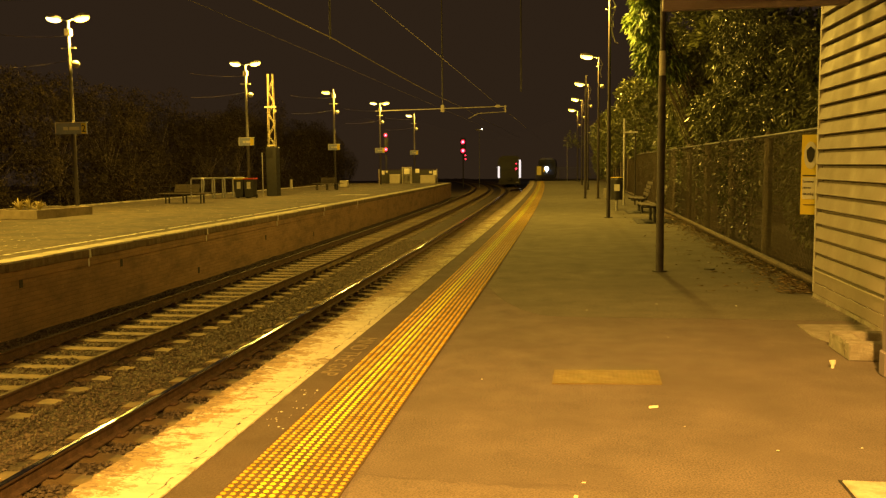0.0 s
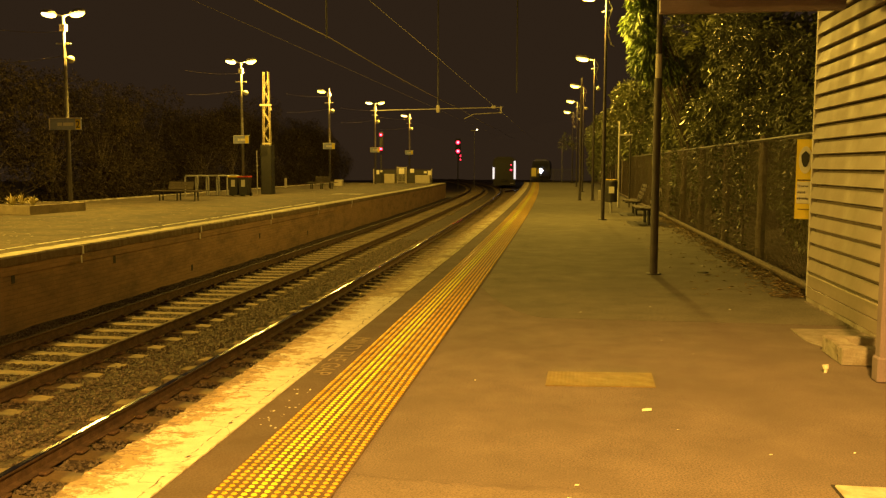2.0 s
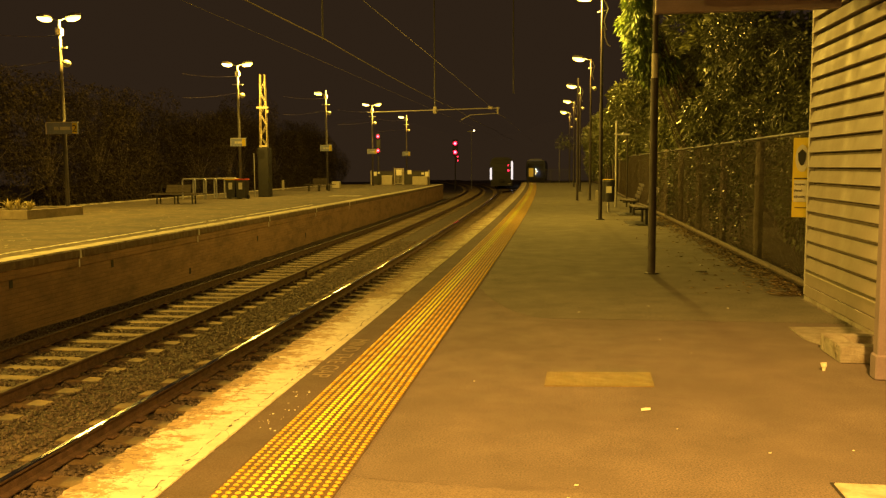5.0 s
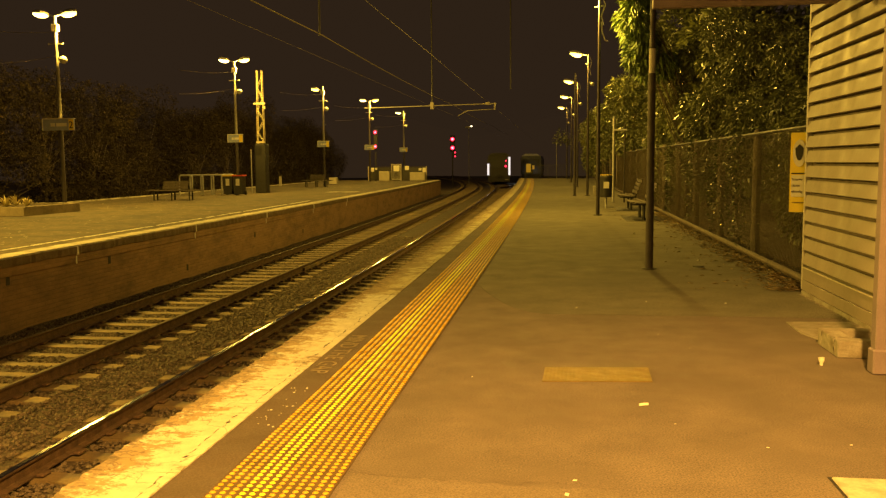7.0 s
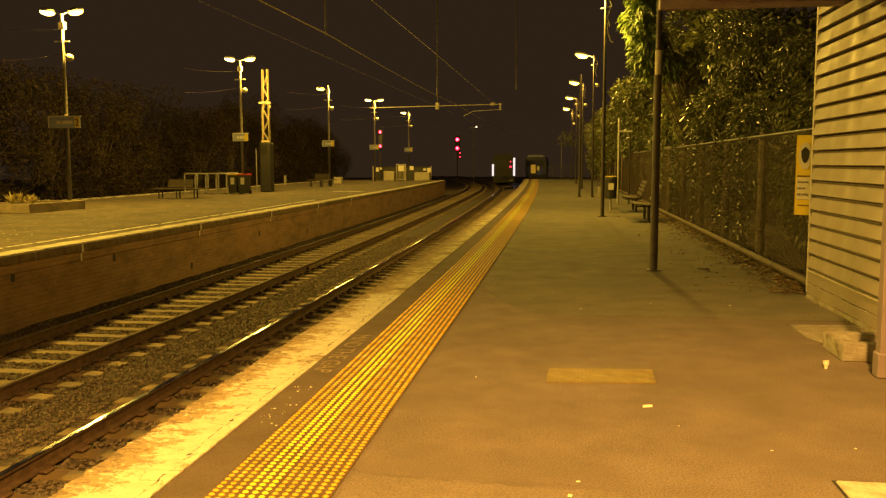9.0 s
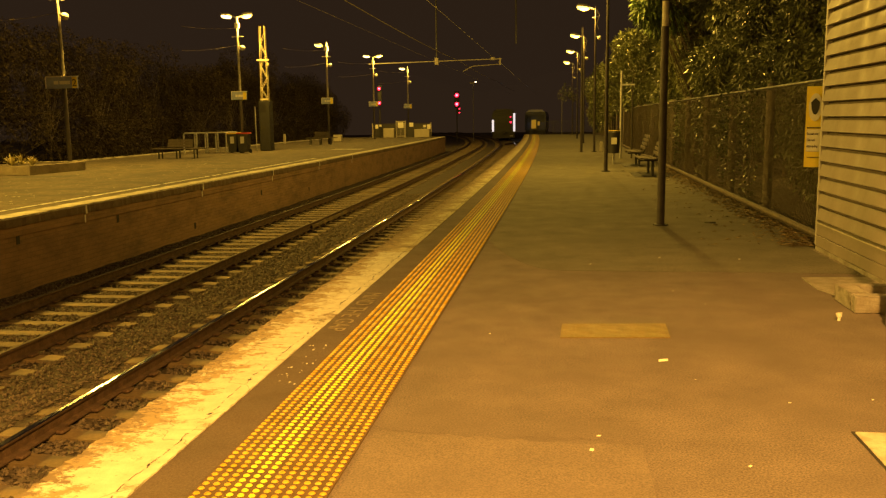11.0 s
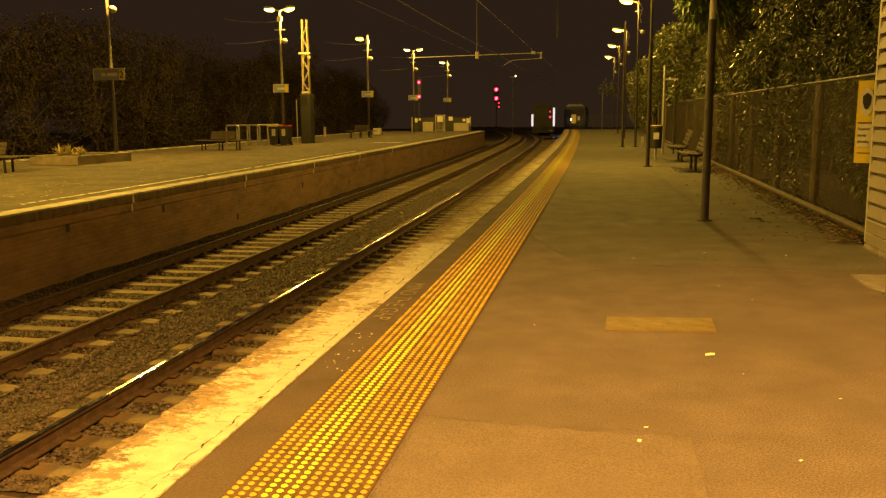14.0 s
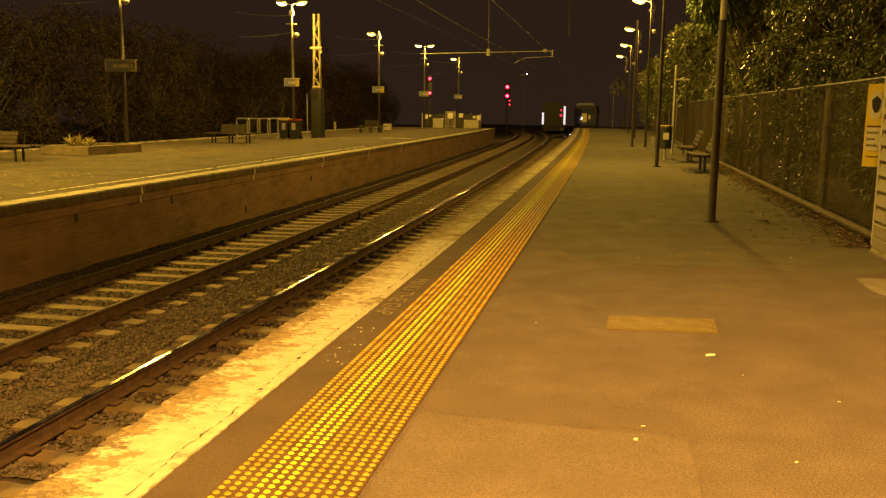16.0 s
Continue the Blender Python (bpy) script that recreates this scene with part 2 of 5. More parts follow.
def brick_material():
    m = bpy.data.materials.new("old_brick_retaining_wall")
    m.use_nodes = True
    n, l = m.node_tree.nodes, m.node_tree.links
    b = n["Principled BSDF"]
    co = n.new("ShaderNodeTexCoord")
    sep = n.new("ShaderNodeSeparateXYZ")
    l.new(co.outputs["Object"], sep.inputs[0])
    comb = n.new("ShaderNodeCombineXYZ")
    l.new(sep.outputs[1], comb.inputs[0])
    l.new(sep.outputs[2], comb.inputs[1])
    t = n.new("ShaderNodeTexBrick")
    t.inputs["Color1"].default_value = (0.34, 0.215, 0.125, 1)
    t.inputs["Color2"].default_value = (0.39, 0.25, 0.15, 1)
    t.inputs["Mortar"].default_value = (0.30, 0.205, 0.13, 1)
    t.inputs["Scale"].default_value = 1.0
    t.inputs["Mortar Size"].default_value = 0.006
    t.inputs["Brick Width"].default_value, t.inputs["Row Height"].default_value = 0.24, 0.086
    l.new(comb.outputs[0], t.inputs["Vector"])
    noi = n.new("ShaderNodeTexNoise")
    noi.inputs["Scale"].default_value, noi.inputs["Detail"].default_value, noi.inputs["Roughness"].default_value = 1.5, 10, 0.7
    flat = n.new("ShaderNodeMapping")
    flat.inputs["Scale"].default_value = (1, 0.6, 1.6)
    l.new(co.outputs["Object"], flat.inputs[0])
    l.new(flat.outputs[0], noi.inputs["Vector"])
    r = n.new("ShaderNodeMapRange")
    r.inputs[1].default_value, r.inputs[2].default_value = 0.45, 0.72
    l.new(noi.outputs["Fac"], r.inputs[0])
    mx = n.new("ShaderNodeMix")
    mx.data_type = "RGBA"
    l.new(r.outputs[0], mx.inputs[0])
    l.new(t.outputs["Color"], mx.inputs[6])
    mx.inputs[7].default_value = (0.17, 0.12, 0.08, 1)
    l.new(mx.outputs[2], b.inputs["Base Color"])
    b.inputs["Roughness"].default_value = 0.9
    bp = n.new("ShaderNodeBump")
    bp.invert = True
    bp.inputs["Strength"].default_value, bp.inputs["Distance"].default_value = 0.7, 0.01
    l.new(t.outputs["Fac"], bp.inputs["Height"])
    l.new(bp.outputs[0], b.inputs["Normal"])
    return m


BRICK = brick_material()


def coping_material(name, clean, dull, wear):
    """Cream concrete with brown wear across the slab and fine cracks."""
    m = bpy.data.materials.new(name)
    m.use_nodes = True
    n, l = m.node_tree.nodes, m.node_tree.links
    b = n["Principled BSDF"]
    co = n.new("ShaderNodeTexCoord").outputs["Object"]
    info = n.new("ShaderNodeObjectInfo")
    off = n.new("ShaderNodeVectorMath")
    off.operation = "MULTIPLY_ADD"
    l.new(info.outputs["Random"], off.inputs[0])
    off.inputs[1].default_value = (7.0, 31.0, 3.0)
    l.new(co, off.inputs[2])
    place = n.new("ShaderNodeSeparateXYZ")
    l.new(co, place.inputs[0])
    lean = n.new("ShaderNodeMapRange")
    lean.inputs[1].default_value, lean.inputs[2].default_value = -2.43, -1.98
    lean.inputs[3].default_value, lean.inputs[4].default_value = 0.08, -0.13
    l.new(place.outputs[0], lean.inputs[0])
    def noise_at(scale, stretch, lo, hi, detail=6.0, rough=0.6, worn=False):
        mp = n.new("ShaderNodeMapping")
        mp.inputs["Scale"].default_value = stretch
        l.new(off.outputs[0], mp.inputs[0])
        t = n.new("ShaderNodeTexNoise")
        t.inputs["Scale"].default_value, t.inputs["Detail"].default_value, t.inputs["Roughness"].default_value = scale, detail, rough
        l.new(mp.outputs[0], t.inputs["Vector"])
        r = n.new("ShaderNodeMapRange")
        r.inputs[1].default_value, r.inputs[2].default_value = lo, hi
        if worn:
            total = n.new("ShaderNodeMath")
            l.new(t.outputs["Fac"], total.inputs[0])
            l.new(lean.outputs[0], total.inputs[1])
            l.new(total.outputs[0], r.inputs[0])
        else:
            l.new(t.outputs["Fac"], r.inputs[0])
        return r.outputs[0]
    def over(fac, a, c):
        x = n.new("ShaderNodeMix")
        x.data_type = "RGBA"
        l.new(fac, x.inputs[0])
        for sock, val in ((x.inputs[6], a), (x.inputs[7], c)):
            if hasattr(val, "links"):
                l.new(val, sock)
            else:
                sock.default_value = val
        return x.outputs[2]
    col = over(noise_at(9, (1, 1, 1), 0.3, 0.7), clean, dull)
    col = over(noise_at(4.6, (1, 1.4, 1), 0.505 - wear, 0.535 - wear, 14, 0.8, True), col, (0.36, 0.27, 0.14, 1))
    col = over(noise_at(11, (1, 1.5, 1), 0.575 - wear, 0.60 - wear, 12, 0.8, True), col, (0.20, 0.145, 0.085, 1))
    col = over(noise_at(1.3, (1, 1.2, 1), 0.56 - wear, 0.62 - wear, 12, 0.78), col, (0.27, 0.205, 0.12, 1))
    v = n.new("ShaderNodeTexVoronoi")
    v.feature = "DISTANCE_TO_EDGE"
    v.inputs["Scale"].default_value = 1.4
    warp = n.new("ShaderNodeTexNoise")
    warp.inputs["Scale"].default_value = 6
    l.new(off.outputs[0], warp.inputs["Vector"])
    add = n.new("ShaderNodeVectorMath")
    add.operation = "MULTIPLY_ADD"
    l.new(warp.outputs["Color"], add.inputs[0])
    add.inputs[1].default_value = (0.3, 0.3, 0.3)
    l.new(off.outputs[0], add.inputs[2])
    l.new(add.outputs[0], v.inputs["Vector"])
    crack = n.new("ShaderNodeMapRange")
    crack.inputs[1].default_value, crack.inputs[2].default_value, crack.inputs[3].default_value, crack.inputs[4].default_value = 0.002, 0.010, 0.45, 0.0
    l.new(v.outputs["Distance"], crack.inputs[0])
    col = over(crack.outputs[0], col, (0.06, 0.045, 0.03, 1))
    l.new(col, b.inputs["Base Color"])
    b.inputs["Roughness"].default_value = 0.75
    bp = n.new("ShaderNodeBump")
    bp.inputs["Strength"].default_value, bp.inputs["Distance"].default_value = 0.6, 0.012
    l.new(noise_at(22, (1, 1, 1), 0.2, 0.8), bp.inputs["Height"])
    l.new(bp.outputs[0], b.inputs["Normal"])
    return m


EDGE = coping_material("cracked_cream_concrete", (0.70, 0.68, 0.53, 1), (0.54, 0.51, 0.38, 1), 0.015)
EDGE_WORN = coping_material("worn_cream_concrete", (0.66, 0.61, 0.38, 1), (0.46, 0.40, 0.23, 1), 0.07)


# ---- the line's curve ----
def bend(y):
    """How far the tracks and platform edges have swung to the left at y."""
    return -2.7e-4 * max(0.0, y - 10.0) ** 2 - 1.25e-3 * max(0.0, y - 80.0) ** 2


def swing(y):
    """The turn of the line at y, in radians to the left."""
    return math.atan(5.4e-4 * max(0.0, y - 10.0) + 2.5e-3 * max(0.0, y - 80.0))


def steps(y0, y1, d=3.0):
    n = max(1, round((y1 - y0) / d))
    return [y0 + (y1 - y0) * i / n for i in range(n + 1)]


# ---- shape helpers ----
class Shape:
    """Collects vertices and faces; every face keeps a material slot."""

    def __init__(self):
        self.v, self.f, self.s = [], [], []

    def add(self, verts, faces, slot=0):
        k = len(self.v)
        self.v += [tuple(p) for p in verts]
        self.f += [tuple(i + k for i in f) for f in faces]
        self.s += [slot] * len(faces)
        return self

    def box(self, x0, x1, y0, y1, z0, z1, slot=0, b=0.0):
        if b <= 0:
            vs = [(x, y, z) for z in (z0, z1) for y in (y0, y1) for x in (x0, x1)]
            return self.add(vs, [(0, 2, 3, 1), (4, 5, 7, 6), (0, 1, 5, 4), (2, 6, 7, 3), (0, 4, 6, 2), (1, 3, 7, 5)], slot)
        bm = bmesh.new()
        bmesh.ops.create_cube(bm, size=1)
        for q in bm.verts:
            q.co = Vector(((x0 + x1) / 2 + q.co.x * (x1 - x0), (y0 + y1) / 2 + q.co.y * (y1 - y0), (z0 + z1) / 2 + q.co.z * (z1 - z0)))
        bmesh.ops.bevel(bm, geom=bm.edges[:], offset=b, segments=1, affect="EDGES")
        bm.verts.index_update()
        self.add([q.co for q in bm.verts], [[q.index for q in f.verts] for f in bm.faces], slot)
        bm.free()
        return self

    def tube(self, p0, p1, r0, r1=None, n=10, slot=0, caps=True):
        p0, p1 = Vector(p0), Vector(p1)
        r1 = r0 if r1 is None else r1
        d = (p1 - p0).normalized()
        u = d.orthogonal().normalized()
        w = d.cross(u)
        ring = [(math.cos(2 * math.pi * i / n), math.sin(2 * math.pi * i / n)) for i in range(n)]
        vs = [p0 + (u * c + w * s) * r0 for c, s in ring] + [p1 + (u * c + w * s) * r1 for c, s in ring]
        fs = [(i, (i + 1) % n, n + (i + 1) % n, n + i) for i in range(n)]
        if caps:
            fs += [tuple(range(n))[::-1], tuple(range(n, 2 * n))]
        return self.add(vs, fs, slot)

    def path(self, pts, r, n=8, slot=0):
        """A bent tube through the points, in one piece."""
        pts = [Vector(p) for p in pts]
        vs, u = [], None
        for i, p in enumerate(pts):
            d = (pts[min(i + 1, len(pts) - 1)] - pts[max(i - 1, 0)]).normalized()
            u = d.orthogonal().normalized() if u is None else (u - d * u.dot(d)).normalized()
            w = d.cross(u)
            vs += [p + (u * math.cos(2 * math.pi * k / n) + w * math.sin(2 * math.pi * k / n)) * r for k in range(n)]
        fs = [(j * n + k, j * n + (k + 1) % n, (j + 1) * n + (k + 1) % n, (j + 1) * n + k) for j in range(len(pts) - 1) for k in range(n)]
        e = (len(pts) - 1) * n
        return self.add(vs, fs + [tuple(range(n))[::-1], tuple(range(e, e + n))], slot)

    def ball(self, c, r, sx=1, sy=1, sz=1, n=10, slot=0):
        m = n // 2
        vs = [(c[0], c[1], c[2] + r * sz)]
        for j in range(1, m):
            a = math.pi * j / m
            for i in range(n):
                t = 2 * math.pi * i / n
                vs.append((c[0] + r * sx * math.sin(a) * math.cos(t), c[1] + r * sy * math.sin(a) * math.sin(t), c[2] + r * sz * math.cos(a)))
        vs.append((c[0], c[1], c[2] - r * sz))
        fs = [(0, 1 + i, 1 + (i + 1) % n) for i in range(n)]
        for j in range(m - 2):
            fs += [(1 + j * n + i, 1 + (j + 1) * n + i, 1 + (j + 1) * n + (i + 1) % n, 1 + j * n + (i + 1) % n) for i in range(n)]
        k = 1 + (m - 2) * n
        fs += [(len(vs) - 1, k + (i + 1) % n, k + i) for i in range(n)]
        return self.add(vs, fs, slot)

    def prism(self, outline, x0, x1, axis="x", slot=0):
        n = len(outline)
        put = {"x": lambda a, b, t: (t, a, b), "y": lambda a, b, t: (a, t, b), "z": lambda a, b, t: (a, b, t)}[axis]
        vs = [put(a, b, x0) for a, b in outline] + [put(a, b, x1) for a, b in outline]
        fs = [(i, (i + 1) % n, n + (i + 1) % n, n + i) for i in range(n)] + [tuple(range(n))[::-1], tuple(range(n, 2 * n))]
        return self.add(vs, fs, slot)

    def run(self, outline, ys, slot=0, line=bend):
        """Sweeps an outline of (x, z, share of the curve) along the line."""
        n = len(outline)
        vs = [(x + w * line(y), y, z) for y in ys for x, z, w in outline]
        fs = [(j * n + i, j * n + (i + 1) % n, (j + 1) * n + (i + 1) % n, (j + 1) * n + i) for j in range(len(ys) - 1) for i in range(n)]
        k = (len(ys) - 1) * n
        return self.add(vs, fs + [tuple(range(n))[::-1], tuple(range(k, k + n))], slot)

    def bar(self, x0, x1, y0, y1, z0, z1, w0=1.0, w1=1.0, slot=0):
        """A long box that follows the line; w0 and w1 are the shares of its two sides."""
        return self.run([(x0, z0, w0), (x1, z0, w1), (x1, z1, w1), (x0, z1, w0)], steps(y0, y1), slot)

    def bent(self):
        self.v = [(x + bend(y), y, z) for x, y, z in self.v]
        return self

    def mesh(self, name, *mats, smooth=False):
        me = bpy.data.meshes.new(name)
        me.from_pydata(self.v, [], self.f)
        for m in mats:
            me.materials.append(m)
        if len(mats) > 1:
            me.polygons.foreach_set("material_index", self.s)
        bm = bmesh.new()
        bm.from_mesh(me)
        bmesh.ops.recalc_face_normals(bm, faces=bm.faces[:])
        bm.to_mesh(me)
        bm.free()
        if smooth:
            me.polygons.foreach_set("use_smooth", [True] * len(me.polygons))
            me.set_sharp_from_angle(angle=radians(40))
        return me


def part(name, shape, mat, parent=None, label="", smooth=False):
    """Links a shape (or a mesh) as one object, under a thing or a part."""
    mats = mat if isinstance(mat, (tuple, list)) else (mat,)
    me = shape.mesh(name, *mats, smooth=smooth) if isinstance(shape, Shape) else shape
    ob = new(name, me)
    if parent is not None:
        ob.parent = parent
    if label:
        tagged(ob, label)
    return ob


def thing(name, at, label, category, group="", kind="", turn=0):
    ob = new(name)
    ob.matrix_world = pose(*at, 0, 0, turn)
    return tagged(ob, label, category, group, kind)


# ---- ground and platforms ----
END = 83.0
RAIL = -1.10


def ground():
    s = Shape().box(-900, 900, -300, 1800, -2.2, -1.42)
    tagged(part("ground", s, SOIL), "dark bare earth round the railway", "ground", kind="structure")


def distance():
    """A plain ring far round the place, glowing in the sky's colour to hide the horizon."""
    s = Shape()
    rnd = random.Random(8)
    n, r = 480, 178.0
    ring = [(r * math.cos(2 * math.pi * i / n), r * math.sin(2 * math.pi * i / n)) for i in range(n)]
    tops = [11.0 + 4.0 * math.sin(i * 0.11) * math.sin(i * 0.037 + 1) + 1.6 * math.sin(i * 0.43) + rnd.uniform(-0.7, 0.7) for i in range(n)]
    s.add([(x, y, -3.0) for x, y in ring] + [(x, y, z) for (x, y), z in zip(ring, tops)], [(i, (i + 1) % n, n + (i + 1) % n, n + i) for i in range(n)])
    tagged(part("backdrop", s, NIGHT), "ring glowing in the sky's colour, with a treetop outline", "backdrop", kind="structure")


def right_platform():
    p = thing("platform", (0, 0, 0), "brown asphalt station platform, cracked and stained", "platform", kind="structure")
    s = Shape()
    rnd = random.Random(3)
    xs, ys = [-1.10 + 0.42 * i for i in range(11)], [-14 + 1.0 * i for i in range(98)]
    xs[-1] = 3.3
    vs = [(x + bend(y) * (3.3 - x) / 4.4, y, 0.0 if i in (0,) else rnd.uniform(-0.001, 0.001)) for y in ys for i, x in enumerate(xs)]
    w = len(xs)
    s.add(vs, [(j * w + i, j * w + i + 1, (j + 1) * w + i + 1, (j + 1) * w + i) for j in range(len(ys) - 1) for i in range(w - 1)])
    part("surface", s, ASPHALT, p)
    part("body", Shape().bar(-1.97, 3.3, -14, END, -1.42, -0.012, 1, 0), CONCRETE, p)
    part("kerb_strip", Shape().bar(-1.95, -1.70, -14, END, -0.2, 0.002), ASPHALT_DARK, p, "darker asphalt strip beside the edge")
    part("bed_under_tactiles", Shape().bar(-1.70, -1.09, -14, END, -0.2, 0.001), ASPHALT_DARK, p)
    part("brick_face", Shape().bar(-2.02, -1.96, -14, END, -1.42, -0.16), BRICK, p, "brick platform face")
    edge = []
    for i in range(40):
        edge.append((-1.06 + 4.14 * i / 39, 8.92 + rnd.uniform(-0.015, 0.015) + (2.2 * max(0, 1 - i / 9) ** 2)))
    for i in range(30):
        edge.append((3.05, 9.0 + 73.5 * i / 29))
    for i in range(120):
        y = 82.5 - 71.3 * i / 119
        edge.append((-1.06 + bend(y) + rnd.uniform(-0.01, 0.01), y))
    # The patch's near edge stands for the near lamp's shadow line.
    part("older_patch", Shape().prism(edge, -0.008, 0.0035, "z"), ASPHALT_SHADED, p, "greenish older asphalt with the lamp's cut-off shade in its colour")
    newer = [(-1.06, 1.0), (0.3, 1.0)] + [(0.29 + rnd.uniform(-0.015, 0.015), 1.2 + 0.31 * i) for i in range(10)]
    newer += [(0.29 - 1.35 * i / 20, 4.08 + rnd.uniform(-0.02, 0.02) + 0.1 * (i / 20) ** 2) for i in range(21)]
    part("newer_patch", Shape().prism(newer, -0.008, 0.0025, "z"), ASPHALT_NEW, p, "smoother paler repair in the asphalt")
    # cracks and repairs in the asphalt: thin raised tar lines
    c = Shape()
    for x0, y0, x1, y1 in ((-1.08, 4.19, -0.52, 4.10), (-0.52, 4.10, 0.10, 4.15), (0.10, 4.15, 0.34, 4.02), (-0.1, 4.46, 0.30, 4.42), (-0.8, 15.2, 2.7, 15.6), (1.9, 6.4, 2.8, 6.55)):
        n = 26
        pts = [(x0 + (x1 - x0) * i / n, y0 + (y1 - y0) * i / n + rnd.uniform(-0.03, 0.03)) for i in range(n + 1)]
        for (a, b), (d, e) in zip(pts, pts[1:]):
            t = rnd.uniform(0.0005, 0.0025)
            c.add([(a, b - t, 0.005), (d, e - t, 0.005), (d, e + t, 0.005), (a, b + t, 0.005)], [(0, 1, 2, 3)])
    part("crack", c, ASPHALT_DARK, p, "fine dark cracks in the asphalt")


def coping():
    edge = thing("platform_edge", (0, 0, 0), "chipped cream concrete coping along the platform edge", "platform edge", kind="structure")
    rnd = random.Random(11)
    L = 2.0
    y = -14.0
    while y < END - 0.5:
        s = Shape()
        n = 90
        left = []
        drift = 0.0
        for i in range(n + 1):
            drift = 0.6 * drift + rnd.uniform(-0.012, 0.012)
            t = max(0.0, min(1.0, (y + L * i / n - 6.5) / 6.0))
            bite = rnd.uniform(0.02, 0.07 + 0.16 * t) if rnd.random() < 0.14 + 0.26 * t else 0.0
            left.append(-2.45 + 0.04 * t + drift + bite)
        vs = []
        for i, x in enumerate(left):
            v = L * i / n
            vs += [(x, v, -0.13), (x, v, -0.018), (x + 0.015, v, 0.006), (-1.952 + rnd.uniform(-0.008, 0.006), v, 0.006), (-1.952, v, -0.13)]
        fs = []
        for i in range(n):
            a, b = i * 5, i * 5 + 5
            fs += [(a + j, b + j, b + j + 1, a + j + 1) for j in range(4)]
        fs += [(0, 1, 2, 3, 4), tuple(n * 5 + j for j in (4, 3, 2, 1, 0))]
        s.add(vs, fs)
        ob = part("coping_slab", s, EDGE if y < 10 else EDGE_WORN, edge)
        ob.location = (bend(y), y, rnd.uniform(-0.004, 0.004))
        ob.rotation_euler = (0, 0, swing(y + 1))
        y += L + 0.006
    # the dark broken joint along the slabs
    g = Shape()
    y, x = 2.0, -2.01
    while y < 34:
        ln = rnd.uniform(0.012, 0.05)
        nx = -2.01 + 0.85 * (x + 2.01) + rnd.uniform(-0.009, 0.009)
        w = rnd.uniform(0.0015, 0.005) if rnd.random() < 0.8 else rnd.uniform(0.006, 0.015)
        if rnd.random() < 0.66:
            g.add([(x - w, y, 0.0105), (x + w * 0.6, y, 0.0105), (nx + w, y + ln, 0.0105), (nx - w * 0.5, y + ln, 0.0105)], [(0, 1, 2, 3)])
        x, y = nx, y + ln
    part("broken_joint", g.bent(), DARK_STEEL, edge, "dark broken joint behind the coping")


def tactile_strip():
    strip = thing("tactile_strip", (0, 0, 0), "yellow and orange warning studs along the platform", "tactile paving", kind="structure")

    def stud(s, x, y, n, slot):
        ring = [(math.cos(2 * math.pi * (i + 0.5) / n), math.sin(2 * math.pi * (i + 0.5) / n)) for i in range(n)]
        vs = [(x + 0.0162 * c, y + 0.0162 * d, 0.0045) for c, d in ring] + [(x + 0.0112 * c, y + 0.0112 * d, 0.0095) for c, d in ring]
        s.add(vs, [(i, (i + 1) % n, n + (i + 1) % n, n + i) for i in range(n)] + [tuple(range(n, 2 * n))], slot)

    def tile(side, n):
        s = Shape()
        s.box(0.001, 0.299, 0.001, 0.299, -0.004, 0.0045, 0)
        for i in range(6):
            for j in range(6):
                bright = side == 0 and i in (3, 4, 5)
                stud(s, 0.025 + 0.05 * i, 0.025 + 0.05 * j, n, 2 if bright else 1)
        return s
    meshes = [tile(k, 9).mesh("tactile_tile", TACTILE_BASE, TACTILE, TACTILE_LIGHT) for k in (0, 1)]
    far = [tile(k, 6) for k in (0, 1)]
    rest = Shape()
    rnd = random.Random(5)
    for r in range(276):
        y = 0.0 + 0.3 * r
        for k in (0, 1):
            x = -1.692 + 0.3005 * k
            if 8 <= r < 150:
                ob = new("tactile_tile", meshes[k])
                ob.parent = strip
                ob.location = (x + bend(y), y, 0.003 + rnd.uniform(-0.0007, 0.0007))
                ob.rotation_euler = (0, 0, swing(y))
            else:
                m = far[k]
                base = len(rest.v)
                rest.v += [(a + x + bend(b + y), b + y, c + 0.003) for a, b, c in m.v]
                rest.f += [tuple(q + base for q in f) for f in m.f]
                rest.s += m.s
    tagged(part("distant_tile", rest, (TACTILE_BASE, TACTILE, TACTILE_LIGHT), strip), kind="stuff")


